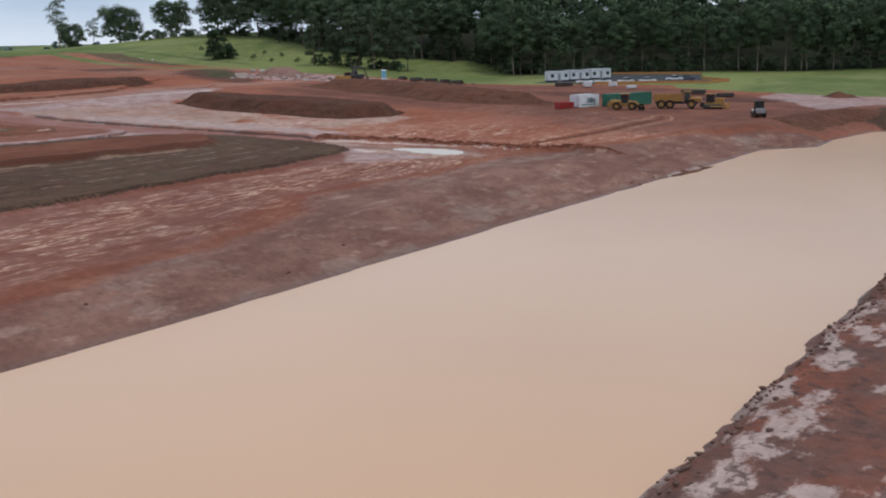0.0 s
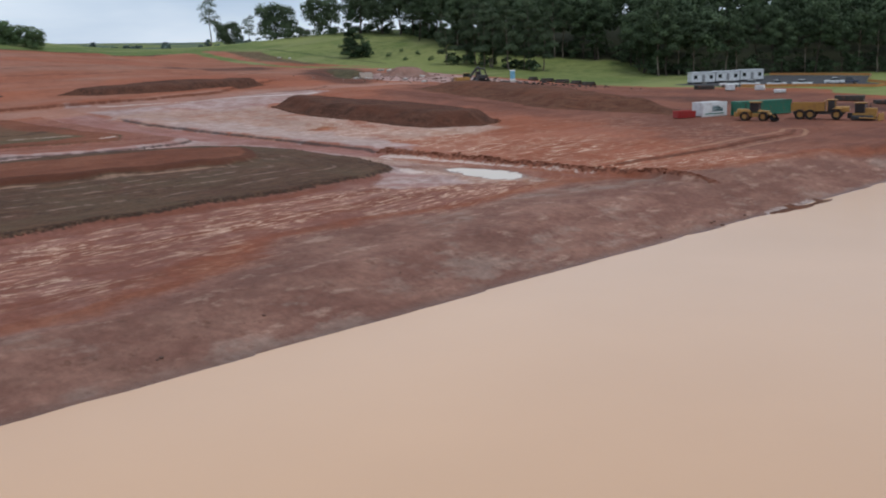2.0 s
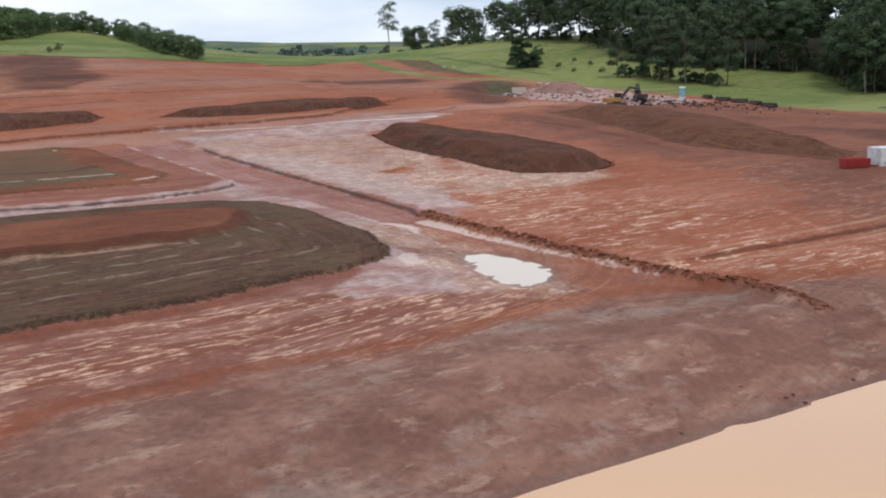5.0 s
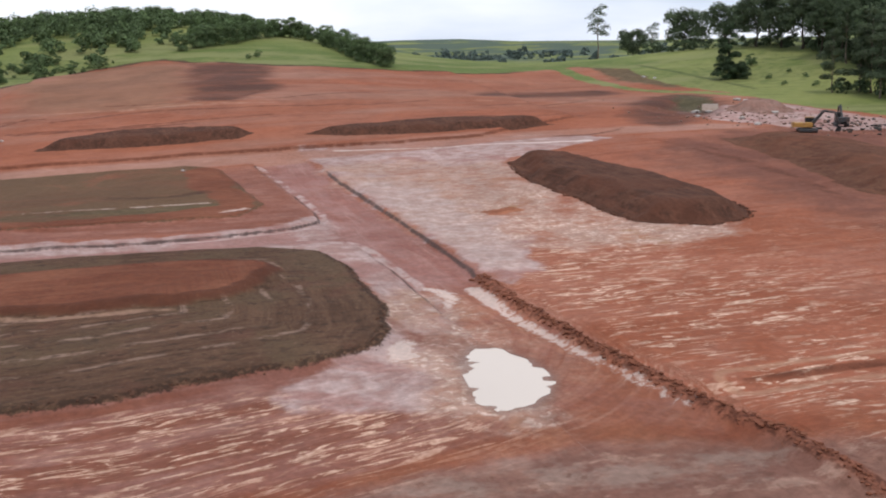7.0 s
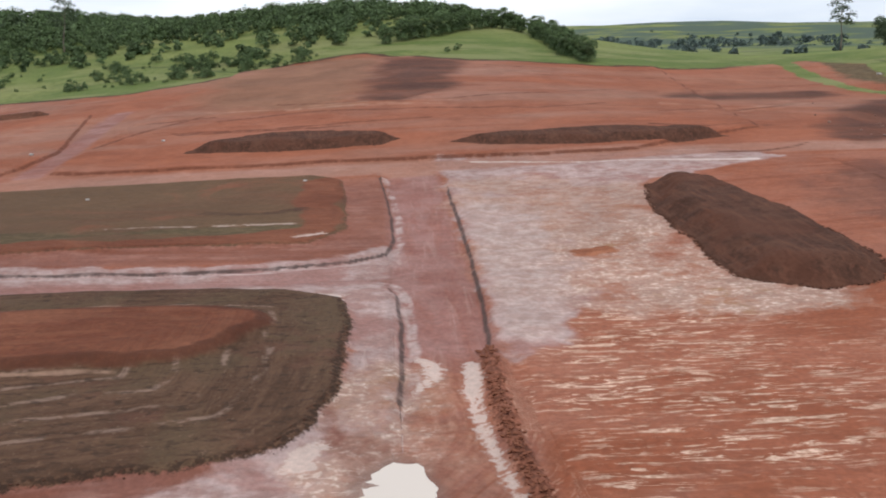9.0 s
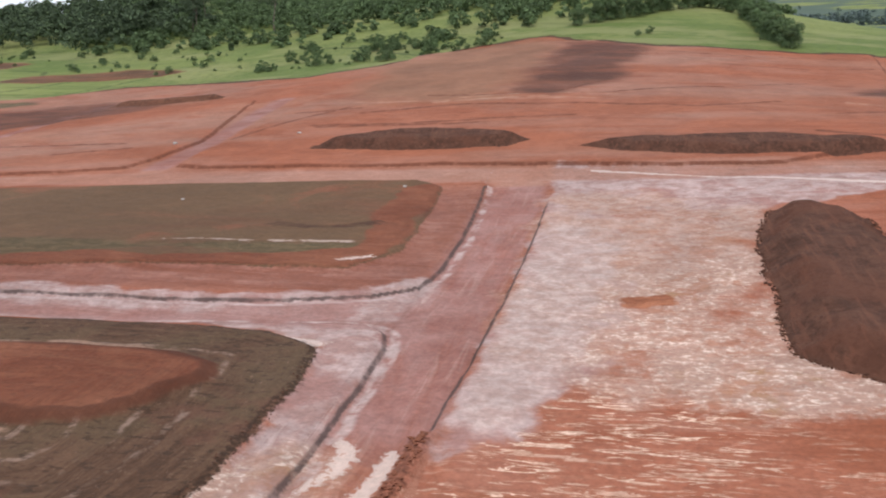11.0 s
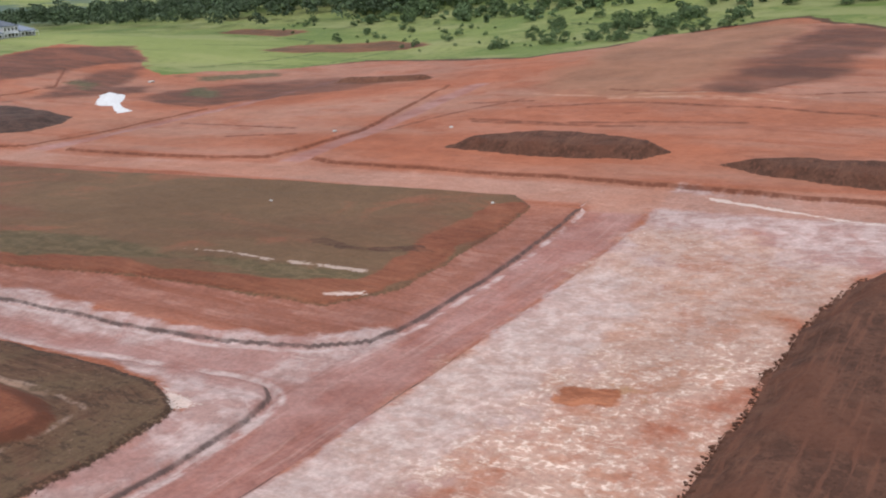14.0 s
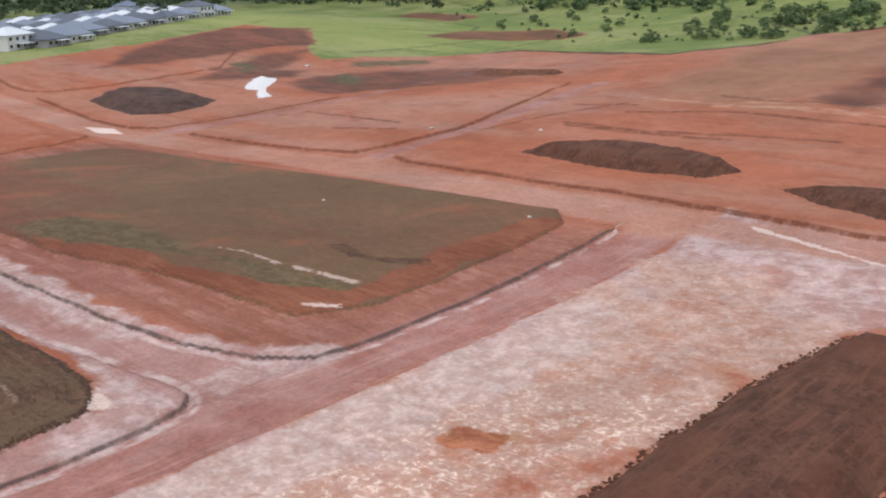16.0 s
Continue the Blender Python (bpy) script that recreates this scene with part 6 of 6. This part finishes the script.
def pallet_stack(x, y, turn, size, load, label):
    t = thing("pallet_stack", ground_pose(x, y, turn), label, "pallet", "materials stacked beside the site offices")
    w, d, h = size
    for k in range(5):
        u = -d / 2 + d * (k + 0.5) / 5
        part("board", bm_box((-w / 2, u - 0.09, 0.11), (w / 2, u + 0.09, 0.15), 0.0), P_TIMBER, t)
    for u in (-1, 0, 1):
        part("bearer", bm_box((u * (w / 2 - 0.1) - 0.06, -d / 2, 0.0), (u * (w / 2 - 0.1) + 0.06, d / 2, 0.11), 0.0), P_TIMBER, t)
    part("load", bm_box((-w / 2 + 0.05, -d / 2 + 0.05, 0.15), (w / 2 - 0.05, d / 2 - 0.05, h), 0.08), load, t, "wrapped load")


P_TIMBER = plain("weathered_timber", (0.24, 0.17, 0.11), 0.85)
for x, y, turn, size, load, label in ((-62, 146, 20, (5.0, 2.4, 1.1), P_PIPE, "long pallet under black plastic on churned earth"), (-54, 145, 35, (2.4, 2.0, 1.6), P_WHITE, "white wrapped pallet near the parked cars"), (-48, 149, 10, (2.2, 1.8, 1.3), P_WHITE, "white wrapped pallet near the parked cars"),
                                      (-40, 144, 50, (2.6, 1.6, 0.9), P_WHITE, "low white wrapped pallet beside the track"), (-17, 131, 15, (6.0, 2.6, 1.2), P_PIPE, "long pallet under black plastic on churned earth"), (-8, 128, 40, (4.5, 2.4, 0.9), P_PIPE, "low pallet under black plastic on wet ground")):
    pallet_stack(x, y, turn, size, load, label)


# ---- rubble, lime and clods ----
def rock_mesh(name, seed, material):
    rng_ = random.Random(seed)
    bm = bmesh.new()
    bmesh.ops.create_icosphere(bm, subdivisions=1, radius=1.0)
    for v in bm.verts:
        v.co *= rng_.uniform(0.65, 1.15)
        v.co.z *= 0.7
    me = bpy.data.meshes.new(name)
    bm.to_mesh(me)
    bm.free()
    me.materials.append(material)
    return me


def scatter(name, places, label, material, category):
    """Stones or clods, joined: (x, y, size) each, bedded in the ground."""
    r = np.random.default_rng(len(places) + 1)
    base = rock_mesh("rock", 4, material)
    v0 = np.array([v.co for v in base.vertices])
    f0 = np.array([p.vertices[:] for p in base.polygons])
    z = ground_z([p[0] for p in places], [p[1] for p in places])
    vs, fs = [], []
    for k, (x, y, s) in enumerate(places):
        a, b = r.uniform(0, 6.28), r.uniform(0.7, 1.4)
        rot = np.array([[math.cos(a), -math.sin(a), 0], [math.sin(a), math.cos(a), 0], [0, 0, 1]])
        vs.append((v0 * r.uniform(0.75, 1.25, v0.shape) * (b, 1 / b, 0.9)) @ rot.T * s + (x, y, z[k] + 0.25 * s))
        fs.append(f0 + k * len(v0))
    bpy.data.meshes.remove(base)
    return tagged(new(name, mesh_of(name, np.concatenate(vs), np.concatenate(fs), material)), label, category, kind="stuff")


def round_edge(poly, n, spread, lo, hi):
    pts, out = along(poly + poly[:1], 0.5), []
    for k in range(n):
        x, y = pts[int(rng.integers(len(pts)))]
        out.append((x + rng.normal(0, spread), y + rng.normal(0, spread), float(lo + (hi - lo) * rng.random() ** 2.5)))
    return out


M_CLOD = plain("soil_clods", (0.085, 0.04, 0.027), 0.95, spec=0.1, dirt=0.5)
M_CLOD_RED = plain("red_clods", (0.21, 0.08, 0.048), 0.95, spec=0.1, dirt=0.5)
foot = np.array(round_edge(HEAP_A, 9000, 1.3, 0.04, 0.24))
foot_sd = sd_poly(foot[:, 0], foot[:, 1], HEAP_A) + 0.9 * rough(foot[:, 0], foot[:, 1], 4.0, 31) + 0.35 * rough(foot[:, 0], foot[:, 1], 1.3, 34)
foot = [tuple(float(v) for v in p) for p in foot[(foot_sd > -0.7) & (foot_sd < 0.35)]]
scatter("soil_clods", foot + [(x - 0.3 + rng.normal(0, 0.35), y - 0.3 + rng.normal(0, 0.35), float(0.03 + 0.09 * rng.random() ** 2)) for x, y in along(LOT_A[1:10], 0.25)], "dark clods of soil fallen round the heaps", M_CLOD, "soil clods")
scatter("windrow_clods", [(x + rng.normal(0, 0.3), y + rng.normal(0, 0.36), float(0.04 + 0.22 * rng.random() ** 3)) for x, y in along(WINDROW, 0.045)], "rough red clods along the windrow beside the road", M_CLOD_RED, "soil clods")
scatter("shore_clods", [(66.3 + abs(rng.normal(0.3, 0.6)), y, float(0.04 + 0.16 * rng.random() ** 3)) for y in rng.uniform(-100, 0, 900)] + [(30.5 - abs(rng.normal(1.5, 2.2)), y, float(0.04 + 0.14 * rng.random() ** 3)) for y in rng.uniform(-80, 44, 40)], "grey-brown clods along the crumbling pond bank", plain("bank_clods", (0.14, 0.085, 0.068), 0.95, spec=0.1), "soil clods")
P_RUBBLE = plain("broken_concrete", (0.30, 0.20, 0.165), 0.95, spec=0.1, dirt=0.6)
scatter("rubble", [(float(rng.normal(-140, 16)), float(rng.normal(122, 12)), float(0.1 + 0.5 * rng.random() ** 3)) for k in range(520)], "broken concrete and stone rubble spread over red earth", P_RUBBLE, "rubble")
scatter("scrap", [(float(rng.normal(-116, 10)), float(rng.normal(131, 8)), float(0.15 + 0.6 * rng.random() ** 2)) for k in range(150)] + [(float(rng.normal(-100, 12)), float(rng.normal(136, 5)), float(0.1 + 0.4 * rng.random() ** 2)) for k in range(80)], "dark scrap and broken timber heaped beside the rubble", P_PIPE, "scrap")
for x, y, s in ((-171, 119, 1.4), (-168, 121, 1.0), (-140, 112, 0.8), (-150, 128, 0.9), (-132, 133, 1.1), (-146, 104, 0.7), (-121, 138, 0.9), (-118.8, -15.6, 0.35), (-107.3, -48.6, 0.3), (-164.4, -48.9, 0.5), (-160.2, -75, 0.6), (-230.9, -202.7, 0.9), (-102.4, 43.6, 0.35), (-102.8, 45.2, 0.45), (-102, 46.8, 0.4), (-262.8, 154.8, 0.8), (-258.4, 156.6, 0.7), (-126, 106.4, 0.7), (-182, 139, 1.1), (-177.4, 139, 1.3)):
    ob = new("boulder", rock_mesh("boulder", int(x), P_CONC))
    ob.matrix_world = pose(x, y, height(x, y) + 0.2 * s, 0, 0, x) @ Matrix.Diagonal((s * 1.4, s, s * 0.8, 1))
    tagged(ob, "pale block of broken concrete on the red earth", "boulder", "pale blocks on the rubble area")
heap([(-150, 134), (-158, 140), (-168, 138), (-170, 128), (-160, 121), (-149, 124)], 2.6, 6.0, spoil("pale_rubble_spoil", (0.19, 0.10, 0.075), (0.27, 0.17, 0.14)), "pale pinkish heap of rubble and clay", 91)
heap([(-190, -183), (-201, -193), (-210, -193), (-204, -186), (-197, -179), (-190, -173), (-181, -159), (-178, -160), (-187, -173), (-186, -177)], 0.9, 3.0, P_LIME, "bright white heap of lime tipped on red earth", 95)
heap([(22, 143), (14, 146), (10, 143), (15, 139)], 1.6, 3.5, M_SPOIL_RED, "small brown soil heap beside the entrance track", 97)


def headwall(x, y, turn):
    t = thing("drain_headwall", ground_pose(x, y, turn), "pale sloping concrete apron at the corner of the pit", "headwall")
    part("apron", prism(bmesh.new(), [(-2.0, -0.6), (2.2, -0.6), (2.2, 1.5), (1.8, 1.5), (-2.0, 0.1)], -1.9, 1.9, 0.05), P_APRON, t)
    part("kerb", bm_box((-1.9, 2.2, -0.4), (1.9, 2.4, 1.65), 0.03), P_CONC, t)
    for sx in (-1, 1):
        part("wing_wall", prism(bmesh.new(), [(-2.1, -0.5), (2.3, -0.5), (2.3, 1.75), (-2.1, 0.3)], sx * 1.9, sx * 2.1), P_APRON, t)


headwall(-170.5, 123, 58)


# ---- houses ----
def house(x, y, turn, w, d, storeys, roof, wall, label, n=4):
    t = thing("house", ground_pose(x, y, turn), label, "house", "houses of the estate")
    h = 2.75 * storeys + 0.2
    part("wall", bm_box((-w / 2, -d / 2, -0.6), (w / 2, d / 2, h), 0.02), wall, t)
    bm = bmesh.new()
    o, ridge, up = 0.6, (w - d) / 2, 0.24 * d
    lo = [bm.verts.new(c) for c in ((-w / 2 - o, -d / 2 - o, h), (w / 2 + o, -d / 2 - o, h), (w / 2 + o, d / 2 + o, h), (-w / 2 - o, d / 2 + o, h))]
    under = [bm.verts.new((v.co.x, v.co.y, h - 0.18)) for v in lo]
    a, b = bm.verts.new((-ridge, 0, h + up)), bm.verts.new((ridge, 0, h + up))
    bm.faces.new((lo[0], lo[1], b, a)), bm.faces.new((lo[2], lo[3], a, b)), bm.faces.new((lo[1], lo[2], b)), bm.faces.new((lo[3], lo[0], a))
    for k in range(4):
        bm.faces.new((under[k], under[(k + 1) % 4], lo[(k + 1) % 4], lo[k]))
    bm.faces.new(under[::-1])
    part("roof", bm, roof, t)
    for f in range(storeys):
        for side in (-1, 1):
            for k in range(n):
                u = -w / 2 + w * (k + 0.5) / n
                win = part("window", bm_box((u - 0.7, side * d / 2 - 0.04, 0.9 + 2.75 * f), (u + 0.7, side * d / 2 + 0.04, 2.1 + 2.75 * f), 0.0), P_GLASS, t)
                part("frame", bm_box((u - 0.8, side * (d / 2 + 0.02) - 0.03, 0.8 + 2.75 * f), (u + 0.8, side * (d / 2 + 0.02) + 0.03, 0.9 + 2.75 * f), 0.0), P_WALL_GREY, win)
    for side in (-1, 1):
        part("window", bm_box((side * w / 2 - 0.04, -0.9, 0.9), (side * w / 2 + 0.04, 0.9, 2.1), 0.0), P_GLASS, t)
    patio = part("patio_roof", bm_box((-w * 0.3, d / 2 + 0.05, 2.35), (w * 0.2, d / 2 + 3.4, 2.47), 0.0), P_ROOF_PALE, t, "flat pale patio roof")
    for u in (-w * 0.28, w * 0.18):
        part("post", bm_box((u - 0.06, d / 2 + 3.2, -0.4), (u + 0.06, d / 2 + 3.32, 2.35), 0.0), P_WALL, patio)
    part("fascia", bm_box((-w / 2 - 0.62, -d / 2 - 0.64, h - 0.2), (w / 2 + 0.62, -d / 2 - 0.6, h + 0.02), 0.0), P_WALL, t, "pale gutter board along the eaves")
    part("garage_door", bm_box((-w / 2 + 0.8, -d / 2 - 0.06, 0), (-w / 2 + 5.2, -d / 2, 2.2), 0.0), P_WALL_GREY, t)


ROOFS = [(P_ROOF_GREY, "blue-grey"), (P_ROOF_DARK, "dark grey"), (P_ROOF_GREY, "blue-grey"), (P_ROOF_PALE, "pale grey"), (P_ROOF_GREY, "blue-grey"), (P_ROOF_PALE, "pale grey"), (P_ROOF_DARK, "dark grey")]
hr = random.Random(12)
for row_ in range(8):
    for col_ in range(11):
        u, v = 15.2 * col_ + hr.uniform(-1.0, 1.0), 16.5 * row_ + hr.uniform(-1.0, 1.0)
        x = -178 - 0.9 * u - 0.22 * v
        y = -318 - 0.41 * u - 0.97 * v + (9 if col_ in (1, 2) else 0)
        roof, word = ROOFS[hr.randrange(len(ROOFS))]
        two = 2 if (col_ < 1 and row_ < 2) or hr.random() < 0.1 else 1
        pale = hr.random() < 0.5
        house(x, y, 25 + (90 if hr.random() < 0.2 else 0), hr.uniform(13.0, 14.4), hr.uniform(10.5, 12.5), two, roof, P_WALL if pale else P_WALL_GREY, f"{'two-storey' if two == 2 else 'single-storey'} house with a {word} hipped roof and {'pale' if pale else 'grey'} walls", 4 if row_ < 2 else 2)
